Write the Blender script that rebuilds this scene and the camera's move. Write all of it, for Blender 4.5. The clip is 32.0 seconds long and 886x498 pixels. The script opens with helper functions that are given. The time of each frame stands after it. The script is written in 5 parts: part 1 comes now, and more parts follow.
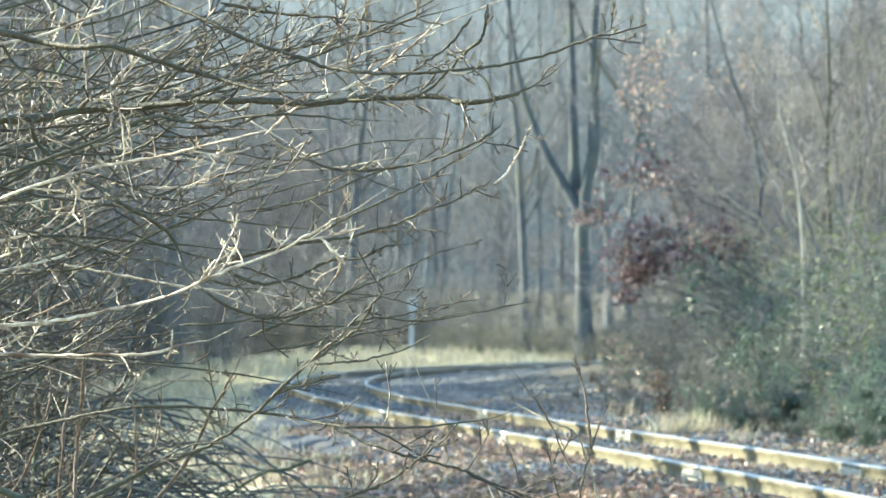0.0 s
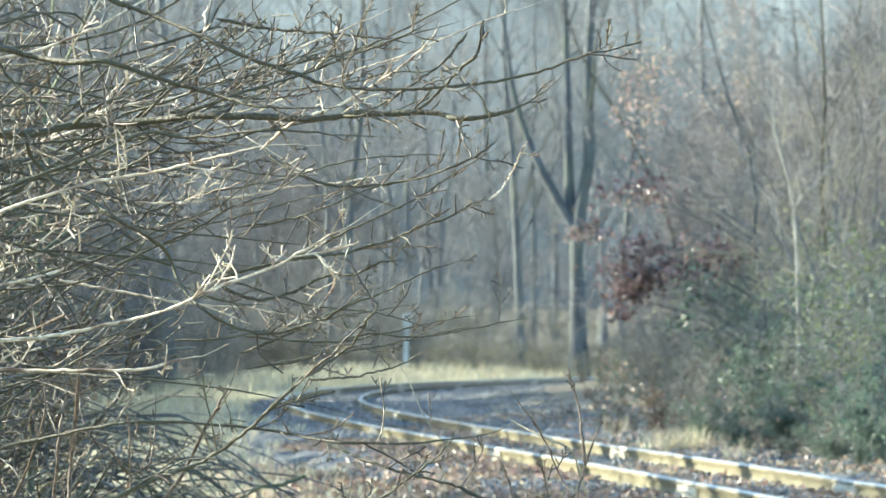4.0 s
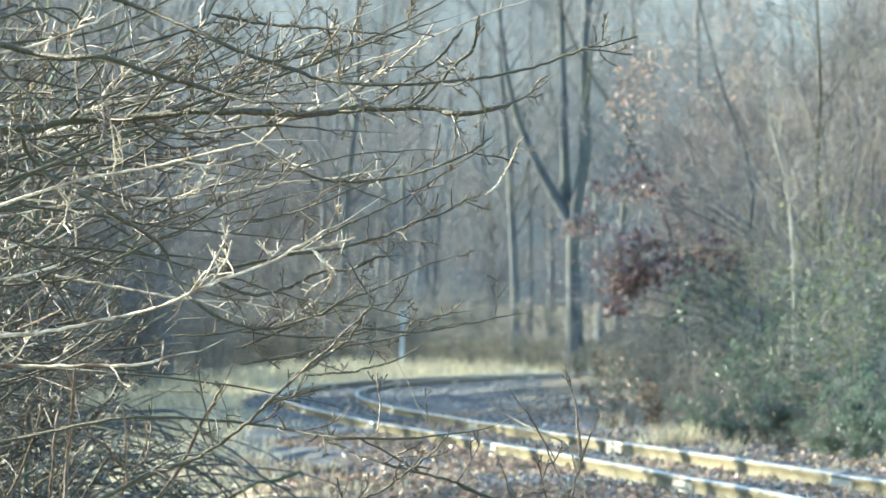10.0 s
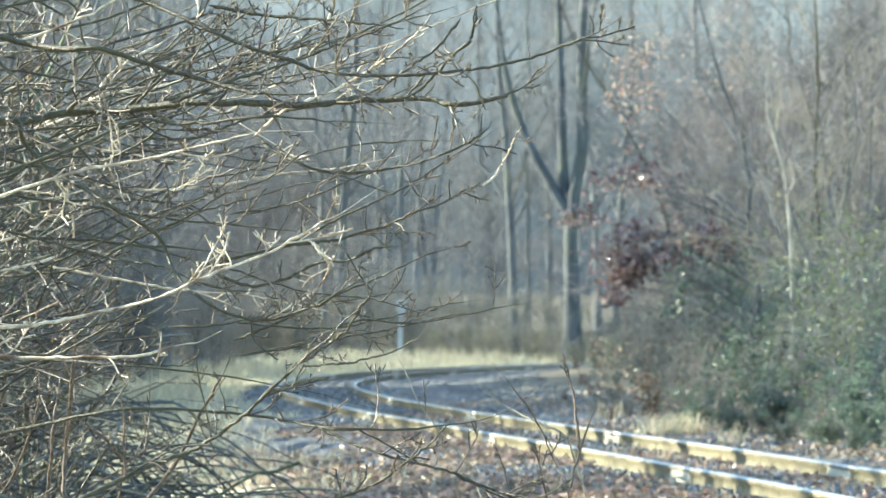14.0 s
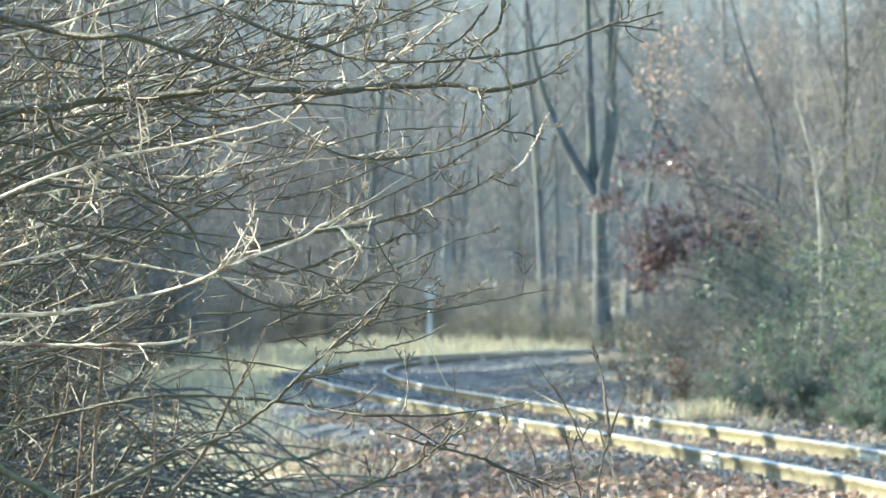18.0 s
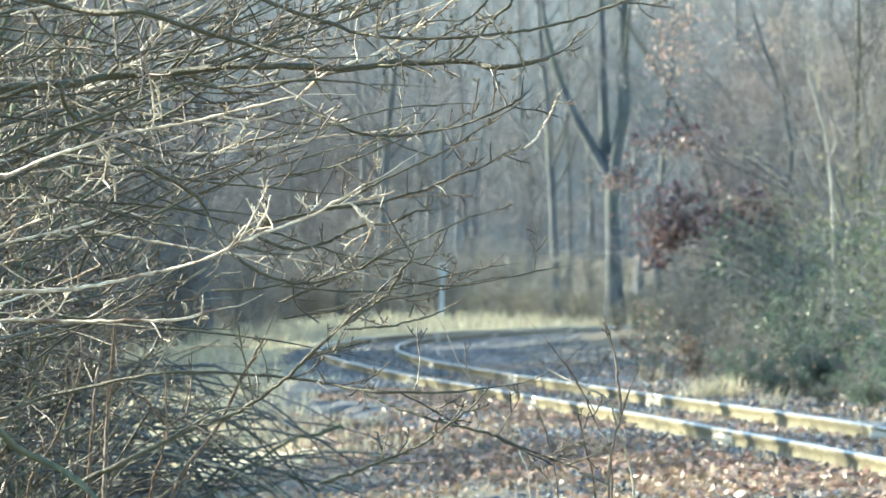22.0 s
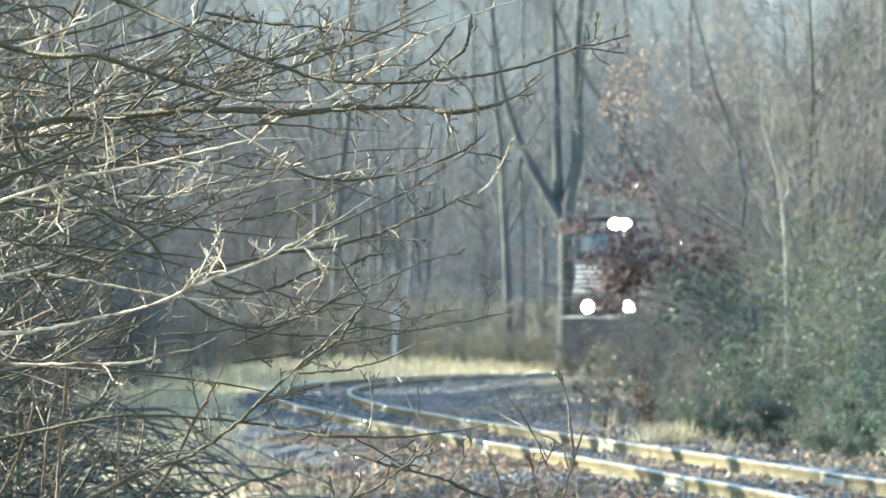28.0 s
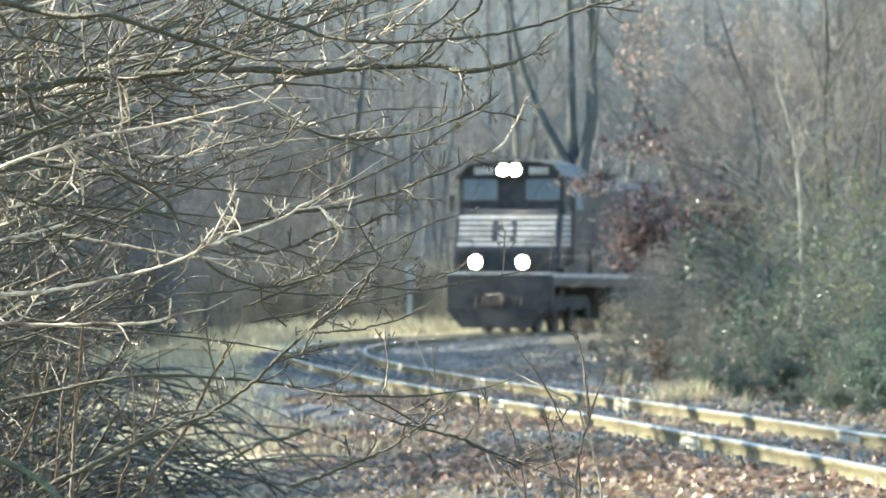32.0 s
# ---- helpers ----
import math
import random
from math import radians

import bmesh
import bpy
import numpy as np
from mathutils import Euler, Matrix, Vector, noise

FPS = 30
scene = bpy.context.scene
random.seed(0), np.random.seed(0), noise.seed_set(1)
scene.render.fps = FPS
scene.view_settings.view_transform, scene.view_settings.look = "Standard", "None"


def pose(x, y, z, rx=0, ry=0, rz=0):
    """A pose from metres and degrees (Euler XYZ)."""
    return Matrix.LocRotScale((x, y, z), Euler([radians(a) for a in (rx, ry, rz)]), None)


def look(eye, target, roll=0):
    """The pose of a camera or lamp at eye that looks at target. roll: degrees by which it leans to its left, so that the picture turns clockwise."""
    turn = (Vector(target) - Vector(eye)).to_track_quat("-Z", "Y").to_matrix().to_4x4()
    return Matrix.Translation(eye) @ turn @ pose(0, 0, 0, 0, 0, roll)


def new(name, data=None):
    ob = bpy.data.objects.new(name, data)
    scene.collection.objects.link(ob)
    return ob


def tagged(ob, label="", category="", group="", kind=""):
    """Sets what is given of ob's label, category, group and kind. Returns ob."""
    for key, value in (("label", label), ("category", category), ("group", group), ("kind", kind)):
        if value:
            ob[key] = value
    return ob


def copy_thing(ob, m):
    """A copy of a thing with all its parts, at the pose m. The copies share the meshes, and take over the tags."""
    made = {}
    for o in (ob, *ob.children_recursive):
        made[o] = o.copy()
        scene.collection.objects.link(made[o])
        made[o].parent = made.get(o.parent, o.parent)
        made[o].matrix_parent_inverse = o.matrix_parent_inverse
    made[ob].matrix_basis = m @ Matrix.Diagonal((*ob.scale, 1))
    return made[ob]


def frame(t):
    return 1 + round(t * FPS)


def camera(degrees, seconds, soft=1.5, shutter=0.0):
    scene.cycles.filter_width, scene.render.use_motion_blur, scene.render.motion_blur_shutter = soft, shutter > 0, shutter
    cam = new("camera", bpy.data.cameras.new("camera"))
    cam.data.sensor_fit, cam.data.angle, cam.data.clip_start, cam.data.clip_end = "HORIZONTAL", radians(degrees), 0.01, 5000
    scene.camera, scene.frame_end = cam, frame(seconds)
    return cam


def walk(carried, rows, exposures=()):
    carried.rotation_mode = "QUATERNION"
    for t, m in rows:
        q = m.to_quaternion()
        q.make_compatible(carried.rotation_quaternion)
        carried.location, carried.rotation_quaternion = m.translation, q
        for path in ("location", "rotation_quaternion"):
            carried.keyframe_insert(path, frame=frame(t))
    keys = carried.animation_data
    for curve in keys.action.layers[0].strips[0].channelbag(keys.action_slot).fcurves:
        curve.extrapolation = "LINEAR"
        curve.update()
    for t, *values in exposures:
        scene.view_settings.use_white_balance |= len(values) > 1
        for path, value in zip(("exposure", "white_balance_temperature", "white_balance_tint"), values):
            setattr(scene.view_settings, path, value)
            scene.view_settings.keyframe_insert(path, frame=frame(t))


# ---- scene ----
DEG = 11.19          # field of view across the width
EYE = Vector((0.0, 0.0, 1.389))
RAIL_TOP = 0.18
cam = camera(DEG, 32.0, soft=1.5)
# focused on the overhanging limbs: the wood behind them is soft
cam.data.dof.use_dof, cam.data.dof.focus_distance, cam.data.dof.aperture_fstop = True, 14.6, 11.5


def aim(yaw, pitch, roll):
    """A pose at the tripod: yaw to the right and pitch up, in degrees."""
    y, p = radians(yaw), radians(pitch)
    way = Vector((math.sin(y) * math.cos(p), math.cos(y) * math.cos(p), math.sin(p)))
    return look(EYE, EYE + way, roll)


walk(cam, [(t, aim(yaw, pitch, roll)) for t, yaw, pitch, roll in (
    (0, 0.2230, 0.9320, 0.239),
    (0.5, 0.0783, 0.9939, 0.085),
    (1, 0.0842, 0.9441, 0.112),
    (1.5, 0.1285, 0.8782, 0.120),
    (2, 0.1686, 0.9318, 0.239),
    (2.5, 0.2289, 1.0518, 0.286),
    (4.5, 0.2926, 1.1378, 0.389),
    (5, 0.3314, 1.0692, 0.359),
    (5.5, 0.4053, 0.9859, 0.369),
    (6, 0.5858, 0.9589, 0.286),
    (6.5, 0.0023, 1.2535, 0.142),
    (7, -0.0291, 1.3485, 0.134),
    (7.5, 0.0008, 1.3461, 0.229),
    (8, 0.2770, 1.3661, 0.164),
    (8.5, 0.5796, 1.1672, 0.242),
    (9, 0.5345, 1.1737, 0.309),
    (9.5, 0.4925, 1.1530, 0.324),
    (10, 0.3395, 1.0754, 0.324),
    (10.5, 0.2923, 0.9005, 0.483),
    (11, 0.2273, 0.9292, 0.490),
    (11.5, 0.2584, 0.9586, 0.702),
    (12, 0.2823, 1.0829, 0.613),
    (12.5, 0.3296, 1.1699, 0.770),
    (13, 0.8553, 1.3112, 0.697),
    (13.5, 0.8289, 1.2975, 0.518),
    (14, 0.3671, 0.9589, 0.201),
    (14.5, 0.0410, 0.6176, 0.209),
    (15, 0.1510, 0.4902, 0.029),
    (15.5, 0.4441, 0.7458, -0.034),
    (17.5, 0.0064, 0.7573, -0.035),
    (18, 0.0000, 0.7811, 0.000),
    (18.5, 0.0748, 0.8473, 0.105),
    (19, 0.0986, 0.9233, 0.015),
    (19.5, 0.0882, 0.7687, 0.145),
    (20, -0.5962, 0.7596, -0.142),
    (20.5, 0.2191, 0.6877, 0.183),
    (21, 0.0116, 0.4055, 0.133),
    (21.5, -0.0754, 0.2122, 0.222),
    (22, -0.1560, 0.4878, 0.105),
    (22.5, -0.1820, 0.7701, 0.205),
    (23, 0.2118, 0.9084, 0.183),
    (23.5, 0.2556, 1.0806, 0.312),
    (24, 0.2450, 1.0652, 0.402),
    (24.5, 0.4317, 0.7996, 0.492),
    (25, 0.6307, 0.8065, 0.403),
    (25.5, 0.4996, 1.0981, 0.498),
    (27.5, 0.8527, 0.8300, 0.534),
    (28, 0.4352, 1.0559, 0.350),
    (28.5, 0.1245, 1.3609, 0.523),
    (29, 0.0372, 1.1519, 0.667),
    (29.5, 0.2522, 1.1098, 0.414),
    (30, 0.4734, 1.0521, 0.223),
    (30.5, 0.5841, 0.9517, 0.121),
    (31, 0.6074, 0.7388, 0.254),
    (31.5, 0.4338, 0.5574, 0.162),
    (32, 0.2488, 0.5352, 0.162),
)], exposures=[(0, 1.55, 6330, 2), (26, 1.55, 6330, 2), (30, 1.38, 6550, 4), (32, 1.38, 6600, 4)])

# ---- light ----
SUN_AZ, SUN_EL = radians(-76), radians(26)
SUN_WAY = Vector((math.sin(SUN_AZ) * math.cos(SUN_EL), math.cos(SUN_AZ) * math.cos(SUN_EL), math.sin(SUN_EL)))
world = bpy.data.worlds.new("winter_sky")
scene.world = world
world.use_nodes = True
wn = world.node_tree
sky = wn.nodes.new("ShaderNodeTexSky")
sky.sky_type, sky.sun_disc = "NISHITA", False
sky.sun_elevation, sky.sun_rotation = SUN_EL, SUN_AZ
sky.air_density, sky.dust_density, sky.ozone_density = 1.3, 0.4, 3.0
wn.links.new(sky.outputs[0], wn.nodes["Background"].inputs[0])
wn.nodes["Background"].inputs[1].default_value = 0.15
sun = new("sun", bpy.data.lights.new("sun", "SUN"))
sun.data.energy, sun.data.angle, sun.data.color = 5.0, radians(0.6), (1.0, 0.92, 0.76)
sun.matrix_basis = look(SUN_WAY * 300, (0, 0, 0))

# ---- materials ----


def mat(name, dark, light, scale=8.0, rough=0.85, metal=0.0, bump=0.4, island=0.0, rand=0.0, stain=None, stain_scale=0.6,
        translucent=0.0, spec=0.3, stretch=(1, 1, 1), bump_dist=0.02):
    """A two-scale procedural surface: grain from dark to light, broad stains, and variation by piece or by object."""
    m = bpy.data.materials.new(name)
    m.use_nodes = True
    nt = m.node_tree
    bsdf = nt.nodes["Principled BSDF"]
    tc = nt.nodes.new("ShaderNodeTexCoord")
    mp = nt.nodes.new("ShaderNodeMapping")
    mp.inputs["Scale"].default_value = stretch
    nt.links.new(tc.outputs["Object"], mp.inputs[0])
    fine = nt.nodes.new("ShaderNodeTexNoise")
    fine.inputs["Scale"].default_value, fine.inputs["Detail"].default_value = scale, 6.0
    nt.links.new(mp.outputs[0], fine.inputs["Vector"])
    ramp = nt.nodes.new("ShaderNodeValToRGB")
    ramp.color_ramp.elements[0].position, ramp.color_ramp.elements[1].position = 0.32, 0.68
    ramp.color_ramp.elements[0].color, ramp.color_ramp.elements[1].color = (*dark, 1), (*light, 1)
    nt.links.new(fine.outputs[0], ramp.inputs[0])
    colour = ramp.outputs[0]
    broad = nt.nodes.new("ShaderNodeTexNoise")
    broad.inputs["Scale"].default_value, broad.inputs["Detail"].default_value = stain_scale, 4.0
    nt.links.new(tc.outputs["Object"], broad.inputs["Vector"])
    if stain:
        sr = nt.nodes.new("ShaderNodeValToRGB")
        sr.color_ramp.elements[0].position, sr.color_ramp.elements[1].position = 0.45, 0.65
        nt.links.new(broad.outputs[0], sr.inputs[0])
        mx = nt.nodes.new("ShaderNodeMix")
        mx.data_type = "RGBA"
        nt.links.new(sr.outputs[0], mx.inputs[0])
        nt.links.new(colour, mx.inputs[6])
        mx.inputs[7].default_value = (*stain, 1)
        colour = mx.outputs[2]
    if island or rand:
        info = nt.nodes.new("ShaderNodeNewGeometry" if island else "ShaderNodeObjectInfo")
        value = info.outputs["Random Per Island"] if island else info.outputs["Random"]
        mr = nt.nodes.new("ShaderNodeMapRange")
        mr.inputs["To Min"].default_value, mr.inputs["To Max"].default_value = 1 - (island or rand), 1 + (island or rand)
        nt.links.new(value, mr.inputs[0])
        hs = nt.nodes.new("ShaderNodeHueSaturation")
        nt.links.new(mr.outputs[0], hs.inputs["Value"])
        nt.links.new(colour, hs.inputs["Color"])
        if island:
            hr = nt.nodes.new("ShaderNodeMapRange")
            hr.inputs["To Min"].default_value, hr.inputs["To Max"].default_value = 0.47, 0.53
            wn_ = nt.nodes.new("ShaderNodeMath")
            wn_.operation, wn_.inputs[1].default_value = "FRACT", 0.0
            mu = nt.nodes.new("ShaderNodeMath")
            mu.operation, mu.inputs[1].default_value = "MULTIPLY", 17.3
            nt.links.new(value, mu.inputs[0])
            nt.links.new(mu.outputs[0], wn_.inputs[0])
            nt.links.new(wn_.outputs[0], hr.inputs[0])
            nt.links.new(hr.outputs[0], hs.inputs["Hue"])
        colour = hs.outputs[0]
    nt.links.new(colour, bsdf.inputs["Base Color"])
    bsdf.inputs["Roughness"].default_value, bsdf.inputs["Metallic"].default_value = rough, metal
    bsdf.inputs["Specular IOR Level"].default_value = spec
    if bump:
        bp = nt.nodes.new("ShaderNodeBump")
        bp.inputs["Strength"].default_value, bp.inputs["Distance"].default_value = bump, bump_dist
        nt.links.new(fine.outputs[0], bp.inputs["Height"])
        nt.links.new(bp.outputs[0], bsdf.inputs["Normal"])
    if translucent:
        tr = nt.nodes.new("ShaderNodeBsdfTranslucent")
        nt.links.new(colour, tr.inputs[0])
        ms = nt.nodes.new("ShaderNodeMixShader")
        ms.inputs[0].default_value = translucent
        nt.links.new(bsdf.outputs[0], ms.inputs[1])
        nt.links.new(tr.outputs[0], ms.inputs[2])
        nt.links.new(ms.outputs[0], nt.nodes["Material Output"].inputs[0])
    return m


def glow(name, colour, strength):
    m = bpy.data.materials.new(name)
    m.use_nodes = True
    b = m.node_tree.nodes["Principled BSDF"]
    b.inputs["Base Color"].default_value = (*colour, 1)
    b.inputs["Emission Color"].default_value, b.inputs["Emission Strength"].default_value = (*colour, 1), strength
    return m


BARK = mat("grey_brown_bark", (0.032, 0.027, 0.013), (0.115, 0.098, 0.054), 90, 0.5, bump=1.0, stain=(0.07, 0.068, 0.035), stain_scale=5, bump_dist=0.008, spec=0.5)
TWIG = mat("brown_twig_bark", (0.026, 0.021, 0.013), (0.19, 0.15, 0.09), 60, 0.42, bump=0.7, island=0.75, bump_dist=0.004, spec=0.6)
# pale copy of the bark with sunlight painted in, broken by brown patches
LIT_BARK = mat("sunlit_bark", (0.50, 0.39, 0.25), (0.93, 0.82, 0.62), 70, 0.34, bump=0.8, stain=(0.15, 0.085, 0.048), stain_scale=13, bump_dist=0.006, spec=0.8)
STEM_BARK = mat("rusty_brown_stem", (0.07, 0.05, 0.034), (0.21, 0.15, 0.105), 50, 0.5, bump=0.5, bump_dist=0.004)
RUSSET_LITTER = mat("reddish_fallen_leaf", (0.20, 0.125, 0.09), (0.52, 0.38, 0.29), 12, 0.36, bump=0, island=0.6, translucent=0.25, spec=0.7)
REED = mat("dead_straw_stem", (0.26, 0.23, 0.165), (0.45, 0.41, 0.31), 50, 0.6, bump=0.3, bump_dist=0.003)
MOSS_BARK = mat("mossy_bark", (0.06, 0.078, 0.045), (0.16, 0.185, 0.12), 50, 0.8, bump=0.5, stain=(0.11, 0.105, 0.085), stain_scale=3, bump_dist=0.004)
FAR_BARK = mat("weathered_grey_bark", (0.085, 0.095, 0.106), (0.215, 0.228, 0.235), 5, 0.85, bump=0.6, rand=0.3, stretch=(1, 1, 0.25), stain=(0.18, 0.195, 0.165), stain_scale=0.5)
FAR_TWIG = mat("grey_winter_twigs", (0.14, 0.135, 0.132), (0.33, 0.312, 0.30), 4, 0.65, bump=0, island=0.5)
BRUSH_TWIG = mat("brown_brush_twigs", (0.20, 0.193, 0.175), (0.38, 0.365, 0.335), 4, 0.75, bump=0, island=0.4)
WARM_TWIG = mat("mauve_brown_twigs", (0.15, 0.125, 0.115), (0.46, 0.40, 0.36), 4, 0.55, bump=0, island=0.6, spec=0.5)
# darker variant of FAR_TWIG: shade is put into the colour
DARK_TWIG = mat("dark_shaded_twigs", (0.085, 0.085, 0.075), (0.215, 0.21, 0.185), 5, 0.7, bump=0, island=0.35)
DEEP_BARK = mat("dark_blue_grey_bark", (0.06, 0.07, 0.08), (0.165, 0.18, 0.185), 5, 0.85, bump=0.6, stretch=(1, 1, 0.25), stain=(0.13, 0.145, 0.12), stain_scale=0.5)
BIRCH = mat("pale_cream_bark", (0.40, 0.37, 0.31), (0.64, 0.60, 0.52), 9, 0.6, bump=0.3, stain=(0.3, 0.28, 0.23), stain_scale=2.5)
STONE = mat("grey_ballast_stone", (0.15, 0.16, 0.165), (0.33, 0.345, 0.35), 14, 0.75, bump=0.3, island=0.45)
BED = mat("packed_grey_ballast", (0.10, 0.108, 0.112), (0.25, 0.262, 0.268), 26, 0.9, bump=1.0, stain=(0.15, 0.148, 0.14), stain_scale=0.5, bump_dist=0.05)
SOIL = mat("leaf_strewn_soil", (0.12, 0.105, 0.08), (0.28, 0.25, 0.19), 9, 0.95, bump=0.8, stain=(0.22, 0.20, 0.14), stain_scale=0.35, bump_dist=0.05)
LITTER = mat("dead_oak_leaf", (0.27, 0.175, 0.115), (0.56, 0.44, 0.325), 12, 0.38, bump=0.2, island=0.55, translucent=0.25, spec=0.7)
GRASS = mat("dry_yellow_grass", (0.48, 0.43, 0.29), (0.74, 0.68, 0.51), 3, 0.7, bump=0, island=0.3, translucent=0.35)
VERGE = mat("pale_winter_grass", (0.54, 0.49, 0.32), (0.80, 0.75, 0.55), 3, 0.7, bump=0, island=0.3, translucent=0.35)
THATCH = mat("flattened_dead_grass", (0.42, 0.375, 0.235), (0.80, 0.735, 0.51), 22, 0.9, bump=0.7, stain=(0.52, 0.485, 0.32), stain_scale=0.9, bump_dist=0.03)
SCRUB = mat("olive_scrub_leaf", (0.20, 0.20, 0.12), (0.38, 0.36, 0.23), 5, 0.7, bump=0, island=0.4, translucent=0.3)
GREEN = mat("evergreen_vine_leaf", (0.095, 0.145, 0.105), (0.215, 0.285, 0.195), 6, 0.36, bump=0, island=0.6, translucent=0.35, spec=0.6)
# yellower copy of the vine leaf with sunlight put into its colour
YELLOW_GREEN = mat("sunlit_vine_leaf", (0.13, 0.165, 0.08), (0.265, 0.305, 0.15), 6, 0.45, bump=0, island=0.5, translucent=0.35)
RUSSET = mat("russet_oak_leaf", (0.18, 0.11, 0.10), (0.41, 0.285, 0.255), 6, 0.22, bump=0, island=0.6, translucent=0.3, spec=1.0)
# orange dead leaf, made paler to paint in sun glints
ORANGE = mat("sunlit_orange_leaf", (0.50, 0.31, 0.22), (0.78, 0.60, 0.48), 6, 0.28, bump=0, island=0.35, translucent=0.35, spec=0.9)
RUST = mat("rusted_rail_steel", (0.15, 0.13, 0.085), (0.45, 0.41, 0.275), 18, 0.5, bump=0.3, stain=(0.27, 0.24, 0.16), stain_scale=1.5, bump_dist=0.003, spec=0.5)
SHINE = mat("polished_rail_head", (0.60, 0.58, 0.53), (0.84, 0.82, 0.77), 10, 0.34, metal=0.6, bump=0.05, bump_dist=0.002)
JOINT = mat("worn_joint_steel", (0.50, 0.46, 0.36), (0.78, 0.74, 0.62), 20, 0.42, bump=0.2, bump_dist=0.002, spec=0.7)
TIE_WOOD = mat("weathered_tie_timber", (0.07, 0.06, 0.05), (0.22, 0.19, 0.16), 12, 0.9, bump=0.6, rand=0.25, stretch=(0.3, 3, 1))
BLACK = mat("black_locomotive_paint", (0.036, 0.041, 0.05), (0.078, 0.086, 0.098), 5, 0.38, bump=0.1, stain=(0.10, 0.108, 0.118), stain_scale=1.2, spec=0.5)
GRIME = mat("dusty_black_steel", (0.045, 0.045, 0.045), (0.11, 0.107, 0.10), 7, 0.7, bump=0.3, stain=(0.12, 0.11, 0.10), stain_scale=2)
WHITE = mat("white_locomotive_paint", (0.62, 0.63, 0.62), (0.78, 0.79, 0.78), 6, 0.45, bump=0.05, stain=(0.55, 0.54, 0.5), stain_scale=2)
STEEL = mat("dull_wheel_steel", (0.16, 0.14, 0.12), (0.32, 0.29, 0.26), 12, 0.5, metal=0.7, bump=0.2)
# light blue base paints the sky's reflection into the cab windows
GLASS = mat("sky_tinted_cab_glass", (0.20, 0.26, 0.31), (0.27, 0.34, 0.39), 3, 0.08, bump=0, spec=0.9)
LAMP = glow("headlamp_lens", (1.0, 0.86, 0.62), 200)
SIGN_PAINT = mat("faded_white_sign_paint", (0.5, 0.56, 0.6), (0.66, 0.72, 0.75), 8, 0.7, bump=0.1, stain=(0.45, 0.49, 0.51), stain_scale=3)
HILL = mat("far_slope_painted_haze", (0.05, 0.055, 0.055), (0.10, 0.105, 0.10), 0.5, 1.0, bump=0, stretch=(1, 1, 0.14), stain=(0.07, 0.075, 0.075), stain_scale=0.05)


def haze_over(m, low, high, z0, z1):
    """Paints haze as emission: mottled, and brighter from height z0 up to z1."""
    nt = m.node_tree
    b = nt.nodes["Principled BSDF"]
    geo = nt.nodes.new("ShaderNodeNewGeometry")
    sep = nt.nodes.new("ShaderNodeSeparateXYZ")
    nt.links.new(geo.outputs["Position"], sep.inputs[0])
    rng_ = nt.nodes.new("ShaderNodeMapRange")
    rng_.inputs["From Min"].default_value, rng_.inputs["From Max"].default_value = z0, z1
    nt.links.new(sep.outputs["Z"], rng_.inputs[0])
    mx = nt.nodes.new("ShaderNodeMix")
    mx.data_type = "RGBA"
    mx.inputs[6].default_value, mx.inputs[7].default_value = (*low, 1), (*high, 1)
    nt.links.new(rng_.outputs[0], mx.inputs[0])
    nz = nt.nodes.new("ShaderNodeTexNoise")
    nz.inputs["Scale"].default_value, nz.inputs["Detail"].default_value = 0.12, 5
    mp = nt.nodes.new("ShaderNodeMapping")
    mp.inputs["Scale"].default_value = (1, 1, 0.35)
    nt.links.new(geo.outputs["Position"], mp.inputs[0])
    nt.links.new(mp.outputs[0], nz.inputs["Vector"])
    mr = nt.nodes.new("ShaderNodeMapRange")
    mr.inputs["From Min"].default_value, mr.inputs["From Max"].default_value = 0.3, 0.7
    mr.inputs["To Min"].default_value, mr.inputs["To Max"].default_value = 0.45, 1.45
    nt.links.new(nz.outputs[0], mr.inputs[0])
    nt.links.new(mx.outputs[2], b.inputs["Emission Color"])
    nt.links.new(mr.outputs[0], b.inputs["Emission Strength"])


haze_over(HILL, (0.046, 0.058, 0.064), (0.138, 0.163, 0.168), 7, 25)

# ---- mesh helpers ----
rng = np.random.default_rng(7)


def mesh_of(name, verts, faces, material, smooth=False):
    """A mesh from arrays: verts (n, 3), faces a list of (m, k) index arrays; materials by a list with one entry for each array."""
    me = bpy.data.meshes.new(name)
    faces = [np.asarray(q, dtype=np.int32) for q in faces if len(q)]
    mats = list(material) if isinstance(material, (list, tuple)) else [material]
    me.vertices.add(len(verts))
    me.vertices.foreach_set("co", np.asarray(verts, dtype=np.float32).ravel())
    loops = np.concatenate([q.ravel() for q in faces])
    sizes = np.concatenate([np.full(len(q), q.shape[1], dtype=np.int32) for q in faces])
    me.loops.add(len(loops))
    me.loops.foreach_set("vertex_index", loops)
    me.polygons.add(len(sizes))
    me.polygons.foreach_set("loop_start", np.concatenate([[0], np.cumsum(sizes)[:-1]]).astype(np.int32))
    if len(mats) > 1:
        me.polygons.foreach_set("material_index", np.concatenate([np.full(len(q), i, dtype=np.int32) for i, q in enumerate(faces)]))
    if smooth:
        me.polygons.foreach_set("use_smooth", np.ones(len(sizes), dtype=bool))
    for m in mats:
        me.materials.append(m)
    me.update(calc_edges=True)
    return me


def child(name, me, parent, label="", kind=""):
    ob = new(name, me)
    ob.parent = parent
    if kind:
        ob["kind"] = kind
    if label:
        ob["label"] = label
    return ob


